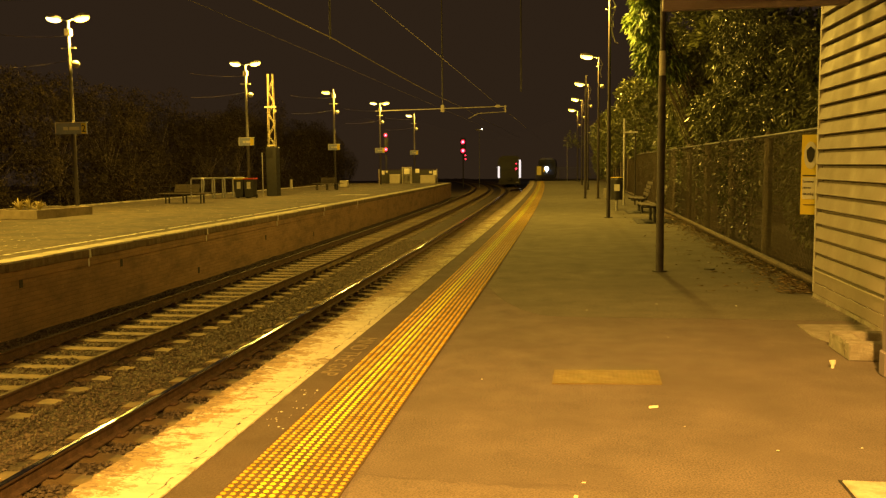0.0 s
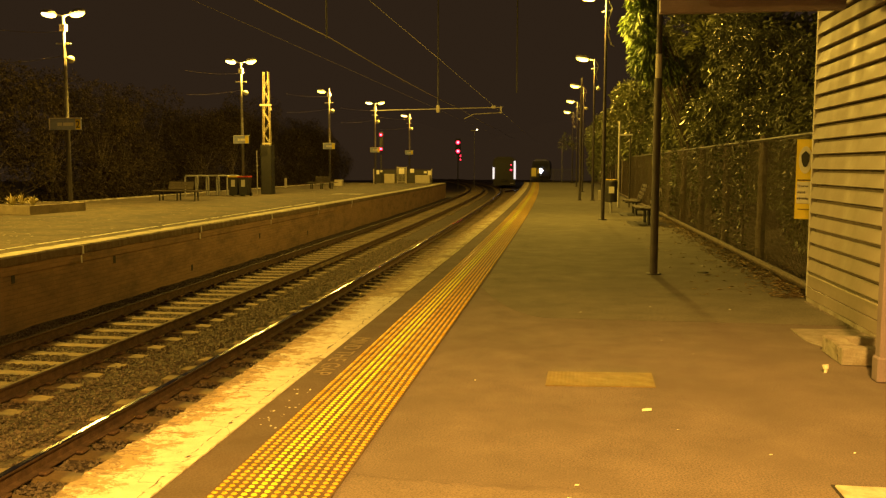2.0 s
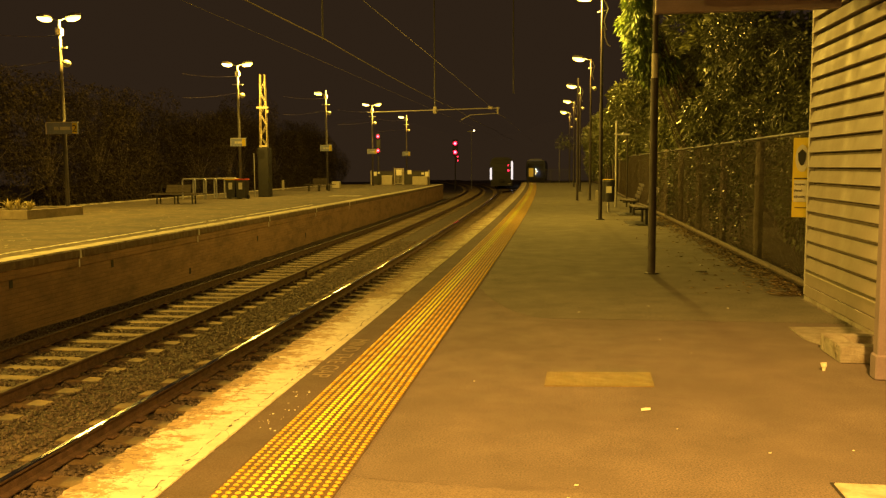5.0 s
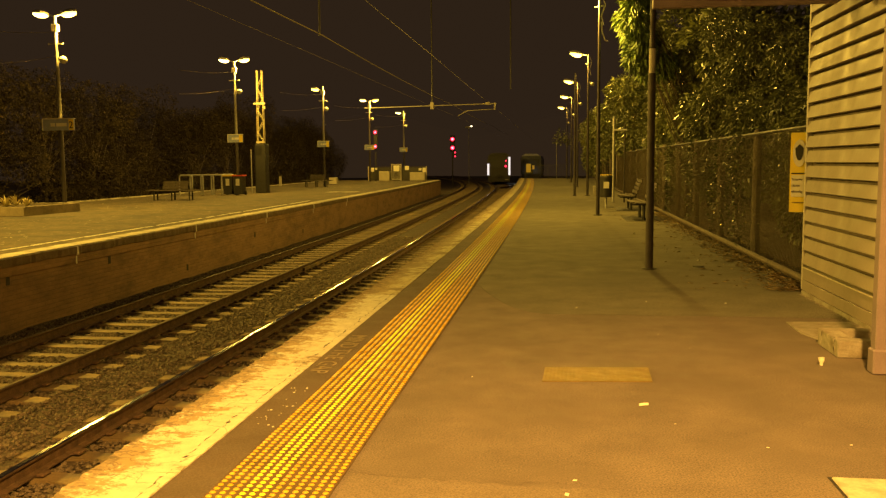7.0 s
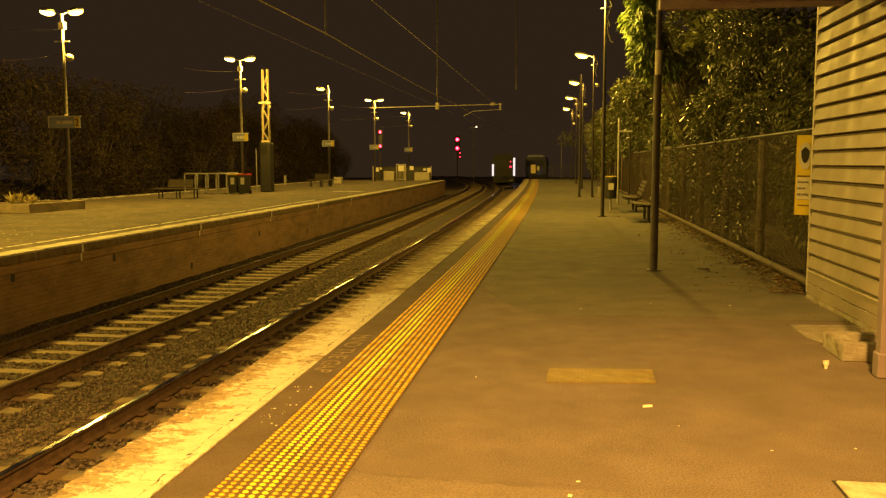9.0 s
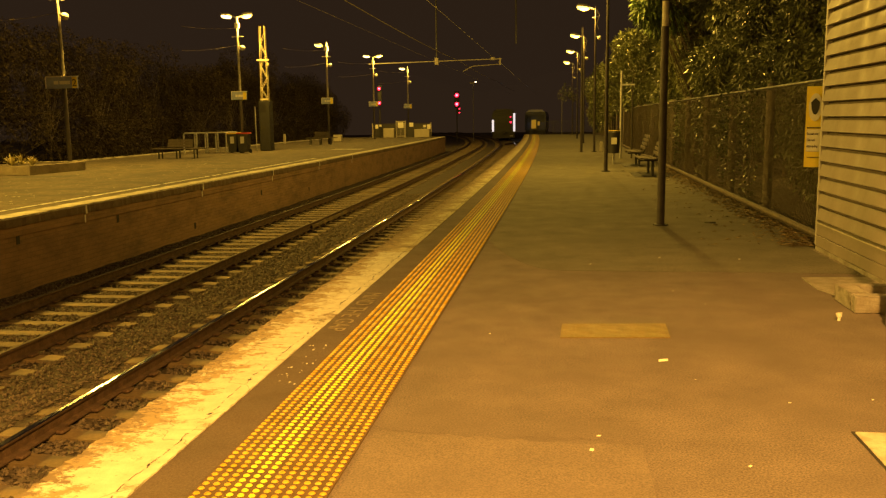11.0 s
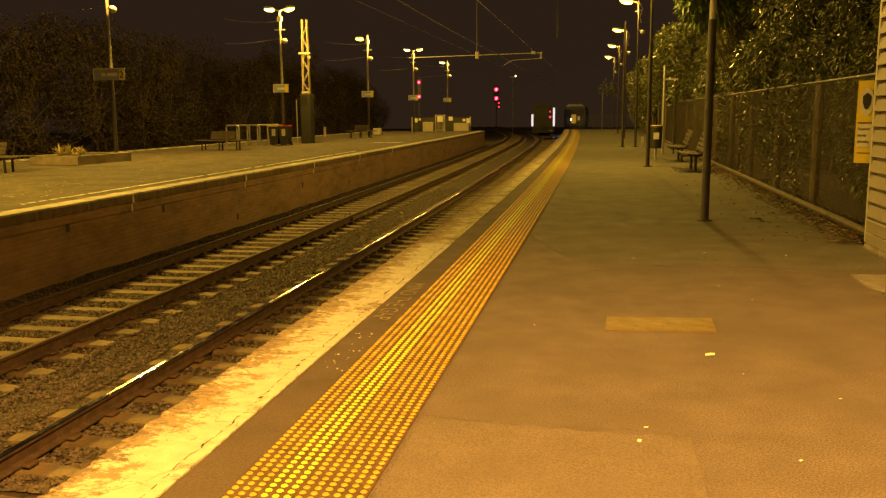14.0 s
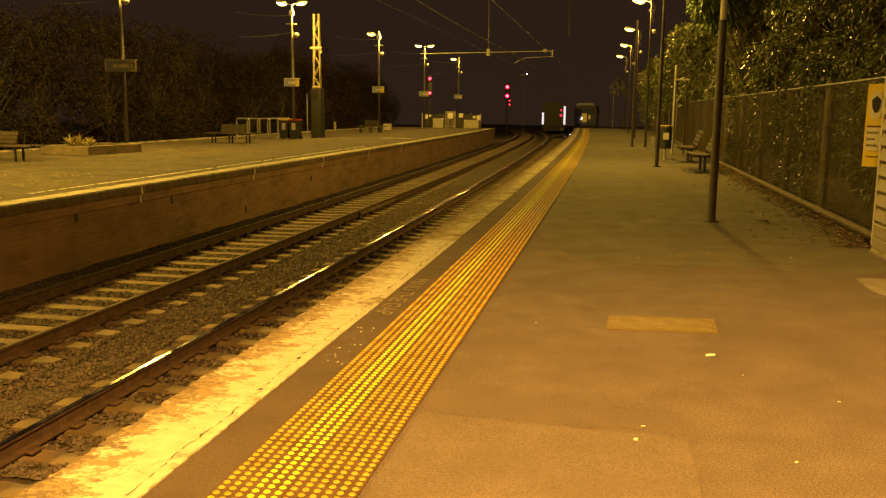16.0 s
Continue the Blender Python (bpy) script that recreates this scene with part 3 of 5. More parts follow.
def left_platform():
    p = thing("opposite_platform", (0, 0, 0), "wide worn asphalt platform across the tracks", "platform", kind="structure")
    e = 78.0
    part("surface", Shape().bar(-20.8, -10.0, -14, e, -0.3, 0.0, 0, 1), ASPHALT_OLD, p)
    part("body", Shape().bar(-20.8, -9.72, -14, e, -1.42, -0.302, 0, 1), CONCRETE, p)
    part("brick_wall", Shape().bar(-9.72, -9.62, -14, e, -1.42, -0.16), BRICK, p, "soot-stained brick retaining wall")
    part("brick_course", Shape().bar(-9.62, -9.59, -14, e, -0.34, -0.165), BRICK, p, "projecting brick course under the coping")
    rnd = random.Random(21)
    cop = []
    for k in range(4):
        s = Shape()
        n = 16
        vs = []
        for i in range(n + 1):
            y = 1.5 * i / n
            x = -9.46 + rnd.uniform(-0.015, 0.015)
            vs += [(x, y, -0.16), (x, y, -0.02), (x - 0.03, y, 0.01), (-9.9 + rnd.uniform(-0.02, 0.02), y, 0.01), (-9.9, y, -0.16)]
        fs = []
        for i in range(n):
            a, b = i * 5, i * 5 + 5
            fs += [(a + j, b + j, b + j + 1, a + j + 1) for j in range(4)]
        s.add(vs, fs + [(0, 1, 2, 3, 4), tuple(n * 5 + j for j in (4, 3, 2, 1, 0))])
        # Front faces take the darker brown, the tops stay pale.
        for i in range(n):
            s.s[i * 4] = 1
        cop.append(s.mesh("coping_slab", COPING_OLD, FACE_BROWN))
    y = -14.0
    while y < e - 1:
        ob = new("coping_slab", cop[rnd.randrange(4)])
        ob.parent = p
        ob.location = (bend(y) - 0.1, y, rnd.uniform(-0.003, 0.003))
        ob.rotation_euler = (0, 0, swing(y + 0.75))
        y += 1.508
    # broken pale line behind the edge
    line = Shape()
    y = 6.0
    while y < 36:
        ln = rnd.uniform(0.1, 0.28)
        if rnd.random() < 0.9:
            line.box(-10.56, -10.48 + rnd.uniform(-0.02, 0.02), y, y + ln, 0.0, 0.006)
        y += ln + rnd.uniform(0.04, 0.12)
    tagged(part("worn_line", line.bent(), SIGN_WHITE, p, "broken pale safety line"), kind="stuff")
    back = Shape().box(-20.95, -20.8, -14, e, -1.42, 0.06)
    part("back_kerb", back, COPING_OLD, p, "low pale kerb at the platform's back")
    # Thin black boxes stand for the shade inside the drain holes.
    for y, z in ((13.65, -0.33), (17.1, -0.36), (26.15, -0.58), (21.0, -1.0), (31.5, -0.9)):
        x = -9.62 + bend(y)
        part("weep_hole", Shape().box(x - 0.01, x + 0.004, y, y + 0.1, z - 0.16, z), SIGN_BLACK, p, "black patch for the dark inside of a drain hole")
    # white distance marks on the face
    for y in (10.1, 15.8, 21.5, 27.2, 32.9, 38.6):
        x = -9.56 + bend(y)
        mk = Shape().prism([(y, -0.18), (y + 0.075, -0.18), (y + 0.055, -0.012), (y + 0.015, -0.012)], x, x + 0.014).box(x - 0.029, x - 0.026, y + 0.01, y + 0.06, -0.36, -0.2)
        part("face_mark", mk, SIGN_WHITE, p, "white painted mark over a coping joint")
    sp = Shape()
    for k in range(900):
        x, y, r = rnd.uniform(-20, -11.0), 15 + 55 * rnd.random() ** 1.5, rnd.uniform(0.012, 0.04)
        sp.add([(x - r, y - r, 0.004), (x + r, y - r * 0.8, 0.004), (x + r * 0.8, y + r, 0.004), (x - r * 0.7, y + r * 0.9, 0.004)], [(0, 1, 2, 3)])
    tagged(part("grit", sp, COPING_OLD, p, "scattered pale grit"), kind="stuff")
    part("patch", Shape().box(-12.9, -11.2, 46, 47.2, 0.0, 0.005), COPING_OLD, p, "pale repaired patch")


def tracks():
    bed = Shape()
    rnd = random.Random(9)
    # ballast bed with shallow ribs between the sleepers
    xs = [-9.5 + 0.25 * i for i in range(31)]
    xs[-1] = -2.05
    ys = [-10 + 0.5 * i for i in range(400)]
    def height(x):
        z = RAIL - 0.215
        for c in (-4.05, -7.55):
            if abs(x - c) < 0.62:
                z = RAIL - 0.21
        if abs(x + 5.8) < 0.45:
            z = RAIL - 0.19
        return z
    vs = [(x + bend(y) * (1.0 if y < 84 else (-2.05 - x) / 7.45), y, height(x) + rnd.uniform(-0.018, 0.018)) for y in ys for x in xs]
    w = len(xs)
    bed.add(vs, [(j * w + i, j * w + i + 1, (j + 1) * w + i + 1, (j + 1) * w + i) for j in range(len(ys) - 1) for i in range(w - 1)])
    tagged(part("ballast_bed", bed, BALLAST), "dark crushed-stone ballast between the tracks", "ballast", kind="structure")
    # loose stones on it
    st = Shape()
    tet = [(1, 0, 0), (-0.6, 0.8, 0), (-0.5, -0.85, 0.1), (0.1, 0.1, 0.75), (0, -0.1, -0.5)]
    for k in range(64000):
        y = 5.5 + 27 * rnd.random() ** 1.5
        x = rnd.uniform(-9.4, -2.6)
        r = rnd.uniform(0.014, 0.036)
        a = rnd.uniform(0, 6.28)
        c, d = math.cos(a), math.sin(a)
        z = height(x) + 0.014
        off = min(abs(x + 4.05), abs(x + 7.55))
        if off < 1.32 and abs((y + 8.04 + 0.3025) % 0.605 - 0.3025) < (0.085 if off < 0.95 else 0.05) + 0.03 * rnd.random():
            continue
        st.add([(x + r * (c * p - d * q), y + r * (d * p + c * q), z + r * h * rnd.uniform(0.7, 1.2)) for p, q, h in tet],
               [(0, 1, 3), (1, 2, 3), (2, 0, 3), (1, 0, 4), (2, 1, 4), (0, 2, 4)])
    tagged(part("ballast_stones", st.bent(), STONE), "loose crushed stones on the ballast", "ballast", kind="stuff")
    sl = Shape()
    sl.prism([(-1.3, -0.22), (1.3, -0.22), (1.3, -0.01), (1.1, 0.0), (0.55, 0.0), (0.4, -0.012), (-0.4, -0.012), (-0.55, 0.0), (-1.1, 0.0), (-1.3, -0.01)], -0.115, 0.115, "y")
    sleeper_mesh = sl.mesh("sleeper", SLEEPER)
    fast = Shape().box(-0.16, -0.08, -0.07, 0.07, 0.0, 0.035, b=0.012).box(0.08, 0.16, -0.07, 0.07, 0.0, 0.035, b=0.012)
    clip_mesh = fast.mesh("rail_clip", RUST)
    prof = [(-0.07, 0), (0.07, 0), (0.07, 0.012), (0.012, 0.03), (0.010, 0.118), (0.034, 0.13), (0.035, 0.152), (0.024, 0.161),
            (-0.024, 0.161), (-0.035, 0.152), (-0.034, 0.13), (-0.010, 0.118), (-0.012, 0.03), (-0.07, 0.012)]
    def joining(y):
        return bend(90) * (max(0.0, 112 - y) / 22) ** 2
    for cx, y0, line in ((-4.05, -12, bend), (-7.55, -12, bend), (-4.05, 92, joining)):
        t = thing("railway_track", (cx, 0, RAIL - 0.161), "two steel rails on pale sleepers in ballast" if y0 < 0 else "dark rails of a line joining beyond the platform", "railway track", kind="structure")
        ys = steps(y0, 190, 3)
        for side in (-0.8, 0.8):
            s = Shape().run([(side + a, b, 1.0) for a, b in prof], ys, line=line)
            n = len(prof)
            for k in range((len(ys) - 1) * n):
                s.s[k] = 1 if k % n in (6, 7, 8) else 0
            part("rail", s, (RUST, STEEL if cx > -6 else STEEL_DULL), t, "rusty rail with a polished head")
        if cx < -6:
            part("rail_guard", Shape().run([(0.845, 0.02, 1), (0.885, 0.02, 1), (0.885, 0.10, 1), (0.845, 0.11, 1)], steps(21.8, 25.6, 0.6)), SLEEPER, t, "pale strip clamped beside the rail")
        y = -8.04
        rest = Shape()
        while y < 189:
            j = rnd.uniform(-0.02, 0.02) + line(y)
            if y < y0:
                pass
            elif 3 < y < 62:
                ob = new("sleeper", sleeper_mesh)
                ob.parent = t
                ob.location = (j, y, -0.012 + rnd.uniform(-0.012, 0.006))
                ob.rotation_euler = (0, 0, rnd.uniform(-0.012, 0.012) + swing(y))
                if y < 40:
                    for side in (-0.8, 0.8):
                        cl = new("rail_clip", clip_mesh)
                        cl.parent = t
                        cl.location = (side + line(y), y, 0.0)
            else:
                b = len(rest.v)
                rest.v += [(a + j, c + y, d - 0.012) for a, c, d in sl.v]
                rest.f += [tuple(q + b for q in f) for f in sl.f]
                rest.s += sl.s
            y += 0.605
        tagged(part("distant_sleeper", rest, SLEEPER, t), kind="stuff")


# ---- station building ----
def building():
    h = thing("station_building", (2.9, 0, 0), "grey-brown weatherboard station building end", "station building", kind="structure")
    # Wall behind the boards is dark, so the gaps' shade is in its colour.
    part("wall", Shape().box(0.03, 0.2, -14, 10.55, 0.0, 4.6).box(0.2, 6, -14, -13.8, 0.0, 4.6), GROOVE, h)
    part("end_wall", Shape().box(0.2, 6.0, 10.35, 10.55, 0.0, 4.6), BOARD, h)
    brd = Shape()
    brd.prism([(0.026, 0.036), (-0.032, 0.036), (-0.04, 0.042), (-0.014, 0.171), (0.026, 0.171)], -14, 10.545, "y")
    board = brd.mesh("weatherboard", BOARD)
    z = 0.325
    while z < 4.5:
        ob = new("weatherboard", board)
        ob.parent = h
        ob.location = (0.0, 0, z)
        z += 0.171
    part("plinth_board", Shape().box(-0.03, 0.03, -14, 10.545, 0.178, 0.318, b=0.004), BOARD, h, "plain board at the wall's foot")
    part("plinth_board", Shape().box(-0.034, 0.03, -14, 10.545, 0.05, 0.172, b=0.004), BOARD, h)
    # The pale colour stands for light caught on the plinth's top ledge.
    part("drip_strip", Shape().box(-0.046, 0.03, -14, 10.545, 0.319, 0.331), POLE_PALE, h, "thin ledge above the plain boards, its lit top put in as pale colour")
    part("footing", Shape().box(-0.05, 0.03, -14, 10.5, -0.05, 0.05), CONCRETE, h, "crumbling pale footing")
    part("corner_trim", Shape().box(-0.032, 0.05, 10.546, 10.6, 0.05, 4.5, b=0.006), TRIM, h, "pale corner stop")
    part("door_frame", Shape().box(-0.06, 0.0, 7.85, 8.0, 0.0, 3.2, b=0.01), TRIM, h, "pale upright post against the wall")
    # narrow canopy over the end door
    v = thing("canopy", (0, 0, 0), "narrow flat canopy with a mauve-grey beam on the building end", "canopy", kind="structure")
    part("end_beam", Shape().box(0.95, 2.78, 9.26, 9.36, 3.17, 3.32, b=0.008), FASCIA, v)
    part("roof", Shape().box(0.9, 2.87, 8.86, 9.4, 3.44, 3.52), FASCIA, v)
    part("end_rafter", Shape().box(0.95, 2.85, 9.27, 9.36, 3.322, 3.438), FASCIA, v)
    part("back_rafter", Shape().box(0.95, 2.85, 8.9, 8.98, 3.322, 3.438), FASCIA, v)


def verandah_post_box():
    b = thing("concrete_block", (2.22, 7.1, 0), "rough hollow concrete surround with chipped edges beside the wall", "concrete block")
    rnd = random.Random(31)
    def wall(name, x0, x1, y0, y1, label=""):
        bm = bmesh.new()
        bmesh.ops.create_cube(bm, size=1)
        for q in bm.verts:
            q.co = Vector(((x0 + x1) / 2 + q.co.x * (x1 - x0), (y0 + y1) / 2 + q.co.y * (y1 - y0), 0.073 + q.co.z * 0.146))
        bmesh.ops.bevel(bm, geom=bm.edges[:], offset=0.009, segments=1, affect="EDGES")
        bmesh.ops.subdivide_edges(bm, edges=bm.edges[:], cuts=4, use_grid_fill=True)
        for q in bm.verts:
            if q.co.z > 0.01:
                q.co += Vector((rnd.uniform(-1, 1), rnd.uniform(-1, 1), rnd.uniform(-1.2, 0.4))) * 0.004
        s = Shape()
        bm.verts.index_update()
        s.add([q.co for q in bm.verts], [[q.index for q in f.verts] for f in bm.faces])
        bm.free()
        part(name, s, CONCRETE, b, label)
    wall("front_rim", 0.0, 0.60, 0.0, 0.11, "rough pale rim")
    wall("back_rim", 0.0, 0.62, 0.44, 0.54)
    wall("side_rim", 0.0, 0.15, 0.112, 0.438)
    part("fill", Shape().box(0.15, 0.6, 0.11, 0.44, 0.0, 0.04), PLANTER, b, "brown grit inside")
    s = thing("concrete_slab", (2.18, 7.7, 0), "thin pale concrete slab let into the asphalt", "paving slab", kind="structure")
    part("slab", Shape().prism([(0.04, -0.04), (0.10, 0.12), (0.02, 0.35), (0.03, 0.93), (0.66, 0.97), (0.66, -0.04)], -0.02, 0.012, "z"), CONCRETE, s)
    p = thing("corner_post", (2.366, 6.62, 0), "pale square post beside the wall", "post")
    part("shaft", Shape().box(-0.05, 0.05, -0.05, 0.05, 0.0, 2.6, b=0.008), FASCIA, p)
    part("shoe", Shape().box(-0.065, 0.065, -0.065, 0.065, 0.0, 0.19, b=0.012), FASCIA, p, "square sleeve round the foot")


# ---- fence, poster and litter ----
def fence():
    f = thing("chain_wire_fence", (3.08, 0, 0), "weathered chain-wire fence with pipe rails beside the platform", "fence")
    top, y0, y1 = 2.0, 10.6, 84.0
    rnd = random.Random(4)
    y = 11.3
    while y < y1:
        s = Shape().tube((0.07, y, 0), (0.07, y, top + 0.02), 0.075, 0.07, n=10).ball((0.07, y, top + 0.02), 0.07, n=8)
        part("post", s, FENCE_POST, f)
        y += 3.05
    part("top_rail", Shape().tube((-0.02, y0, top), (-0.02, y1, top), 0.024, n=8), FENCE, f)
    part("bottom_rail", Shape().tube((-0.06, y0, 0.11), (-0.06, y1, 0.07), 0.045, n=8), PIPE, f, "thick pipe along the fence's foot")
    s = Shape()
    # woven diamonds, each wire a thin three-sided bar
    step, z0, z1 = 0.075, 0.12, top - 0.01
    def bar(p, q, r):
        d = (Vector(q) - Vector(p)).normalized()
        u = Vector((1, 0, 0))
        w = d.cross(u).normalized()
        o = [u * r, -u * r * 0.5 + w * r * 0.87, -u * r * 0.5 - w * r * 0.87]
        s.add([Vector(p) + k for k in o] + [Vector(q) + k for k in o], [(0, 1, 4, 3), (1, 2, 5, 4), (2, 0, 3, 5)])
    y = y0 - 1.8
    run = (z1 - z0) * 0.62
    while y < 46:
        for sgn in (1, -1):
            a, b = (y, y + run) if sgn > 0 else (y + run, y)
            za, zb = z0, z1
            if min(a, b) < y0:
                if max(a, b) <= y0:
                    continue
                k = (y0 - min(a, b)) / run
                if a < b:
                    a, za = y0, z0 + k * (z1 - z0)
                else:
                    b, zb = y0, z1 - k * (z1 - z0)
            bar((0.004 * sgn - 0.03, a, za), (0.004 * sgn - 0.03, b, zb), 0.0026)
        y += step
    tagged(part("wire_mesh", s, WIRE, f, "grey diamond wire"), kind="stuff")


def text_mesh(body, size, mat, name, m, parent=None, align="LEFT", thick=0.0015):
    cu = bpy.data.curves.new(name, "FONT")
    cu.body, cu.size, cu.extrude, cu.align_x = body, size, thick, align
    tmp = bpy.data.objects.new(name, cu)
    scene.collection.objects.link(tmp)
    me = bpy.data.meshes.new_from_object(tmp.evaluated_get(bpy.context.evaluated_depsgraph_get()))
    bpy.data.objects.remove(tmp)
    me.materials.clear()
    me.materials.append(mat)
    ob = new(name, me)
    ob.parent = parent
    ob.matrix_basis = m
    return ob


def poster():
    # hangs across the end of the fence, facing along the platform
    p = thing("banner", (2.90, 10.95, 0.95), "yellow mask notice with black print tied to the fence", "notice")
    p.rotation_euler = (0, 0, radians(-24))
    w, h = 0.21, 0.97
    s = Shape()
    n = 12
    vs = []
    for i in range(n + 1):
        z = h * i / n
        b = 0.012 * math.sin(3.1 * i / n)
        vs += [(-w / 2, -b, z), (w / 2, -b - 0.004, z), (w / 2, -b, z), (-w / 2, -b + 0.004, z)]
    fs = []
    for i in range(n):
        a = 4 * i
        fs += [(a + j, a + (j + 1) % 4, a + 4 + (j + 1) % 4, a + 4 + j) for j in range(4)]
    s.add(vs, fs + [(0, 1, 2, 3), tuple(4 * n + j for j in range(4))])
    part("sheet", s, SIGN_YELLOW, p)
    oval = [(0.075 * math.cos(a), 0.72 + 0.165 * math.sin(a)) for a in [2 * math.pi * i / 28 for i in range(28)]]
    part("oval", Shape().prism(oval, -0.022, -0.018, "y"), SIGN_WHITE, p, "pale oval")
    mask = [(-0.048, 0.78), (-0.03, 0.80), (0.0, 0.83), (0.03, 0.80), (0.048, 0.78), (0.042, 0.70), (0.022, 0.645), (0.0, 0.63), (-0.022, 0.645), (-0.042, 0.70)]
    part("mask_picture", Shape().prism(mask, -0.026, -0.0225, "y"), SIGN_BLACK, p, "black face covering picture")
    part("rule", Shape().box(-0.085, 0.085, -0.022, -0.018, 0.468, 0.482), SIGN_BLACK, p)
    part("text_panel", Shape().box(-0.085, 0.085, -0.021, -0.017, 0.19, 0.455), SIGN_WHITE, p, "pale text panel")
    for k, line in enumerate(("You must wear", "a face mask", "while travelling")):
        text_mesh(line, 0.028, SIGN_BLACK, "lettering", pose(-0.08, -0.023, 0.39 - 0.075 * k, 90, 0, 0) @ Matrix.Diagonal((0.72, 1.6, 1, 1)), p)
    part("small_print", Shape().box(-0.07, 0.07, -0.020, -0.016, 0.115, 0.125), PATCH, p)


def ground_details():
    rnd = random.Random(8)
    c = thing("access_cover", (-0.12, 6.12, 0), "mustard ribbed cover plate flush with the asphalt", "cover plate")
    top = [(0.79 - 0.79 * i / 54, 0.0075 if i % 2 else 0.009) for i in range(55)]
    s = Shape().prism([(0, -0.01), (0.79, -0.01)] + top, 0.0, 0.42, "y")
    s.v = [(x + 0.03 * y, y + 0.09 * x, z) for x, y, z in s.v]
    part("plate", s, PATCH, c)
    p = thing("pit_lid", (1.355, 3.585, 0), "pale concrete pit lid in the asphalt", "pit lid")
    part("lid", Shape().box(0, 0.75, 0, 0.78, -0.03, 0.012, b=0.006), LID, p)
    part("frame", Shape().box(-0.014, 0.764, 0.782, 0.794, -0.03, 0.006).box(-0.014, -0.002, 0, 0.78, -0.03, 0.006), DARK_STEEL, p)
    lid = thing("small_black_lid", (2.07, 13.1, 0), "small black round cap lying on the asphalt", "cap")
    part("disc", Shape().tube((0, 0, 0), (0, 0, 0.02), 0.085, 0.08, n=16), DARK_STEEL, lid)
    paper = thing("paper_scrap", (0.55, 5.58, 0.003), "small crumpled white paper scrap on the asphalt", "litter", "litter on the platform")
    part("sheet", Shape().add([(-0.03, -0.02, 0.0), (0.03, -0.022, 0.008), (0.034, 0.02, 0.012), (-0.026, 0.024, 0.004), (0, 0, 0.016)],
                              [(0, 1, 4), (1, 2, 4), (2, 3, 4), (3, 0, 4), (0, 3, 2, 1)]), SIGN_WHITE, paper)
    for x, y, r in ((0.04, 4.0, 0.02), (0.08, 4.19, 0.016), (0.75, 3.88, 0.014), (1.15, 4.8, 0.018), (1.62, 4.9, 0.011), (-0.64, 6.2, 0.012), (0.19, 9.32, 0.016),
                    (1.84, 9.74, 0.02), (2.2, 13.9, 0.05), (0.98, 9.79, 0.02), (1.1, 7.35, 0.009), (1.5, 15.0, 0.04), (0.9, 7.9, 0.009), (0.7, 5.19, 0.01)):
        q = copy_thing(paper, pose(x, y, 0.003, 0, 0, rnd.uniform(0, 360)))
        q.scale = (r / 0.045,) * 3
    cup = thing("paper_cup", (2.02, 6.84, 0), "small crushed white paper cup on the asphalt", "litter", "litter on the platform")
    part("cup", Shape().tube((0, 0, 0), (0.004, 0.002, 0.03), 0.011, 0.014, 10).tube((0.004, 0.002, 0.03), (0.0, 0.006, 0.062), 0.02, 0.025, 10), SIGN_WHITE, cup, smooth=True)
    # paint drips beside the tactiles
    s = Shape()
    for k in range(24):
        x, y, r = rnd.uniform(-1.90, -1.72), rnd.uniform(4.8, 5.8), rnd.uniform(0.003, 0.010)
        s.add([(x + r * math.cos(a), y + r * 1.4 * math.sin(a), 0.006) for a in [2 * math.pi * i / 6 for i in range(6)]], [(0, 1, 2, 3, 4, 5)])
    tagged(part("paint_spots", s, SIGN_WHITE), "scattered white droppings on the edge strip", "stains", kind="stuff")
    t = text_mesh("MIND THE GAP", 0.21, PAINT_TEXT, "platform_lettering", pose(-1.90, 7.62, 0.0062, 0, 0, -90), None, thick=0.0005)
    tagged(t, "faded stencilled words along the platform edge", "lettering", kind="structure")
    # dry leaves along the fence
    s = Shape()
    for k in range(3400):
        y = 10.7 + 16 * rnd.random() ** 1.3
        x = 3.05 - abs(rnd.gauss(0, 0.22)) if rnd.random() < 0.93 else rnd.uniform(1.6, 3.0)
        if rnd.random() < 0.4:
            x = 3.1 + rnd.random() * 0.9
        r, a = rnd.uniform(0.02, 0.065), rnd.uniform(0, 6.28)
        c, d = math.cos(a) * r, math.sin(a) * r
        z = 0.006 + rnd.random() * 0.02
        s.add([(x - c, y - d, z), (x + d * 0.4, y - c * 0.4, z + 0.012), (x + c, y + d, z + rnd.uniform(0, 0.015)), (x - d * 0.4, y + c * 0.4, z + 0.014)], [(0, 1, 2), (0, 2, 3)])
    tagged(part("fallen_leaves", s, LEAF_DRY), "dry brown leaves drifted along the fence", "fallen leaves", kind="stuff")
    deb = Shape()
    for k in range(320):
        x, y, r = 2.856 - abs(rnd.gauss(0, 0.022)), rnd.uniform(7.9, 10.5), rnd.uniform(0.004, 0.015)
        deb.add([(x - r, y - r, 0), (x + r, y - r * 0.7, 0), (x + r * 0.6, y + r, 0), (x - r * 0.8, y + r * 0.8, 0), (x, y, r * rnd.uniform(0.6, 1.3))],
                [(0, 1, 4), (1, 2, 4), (2, 3, 4), (3, 0, 4)])
    tagged(part("rubble", deb, CONCRETE), "crumbled pale concrete along the wall's foot", "rubble", kind="stuff")
    bank = Shape()
    xs, ys = [3.3, 3.7, 4.4, 5.5, 7.5, 11, 18], [10.6 + 1.2 * i for i in range(75)]
    vs = [(x, y, (-0.02, 0.03, 0.12, 0.3, 0.5, 0.7, 0.8)[i] + rnd.uniform(-0.04, 0.04)) for y in ys for i, x in enumerate(xs)]
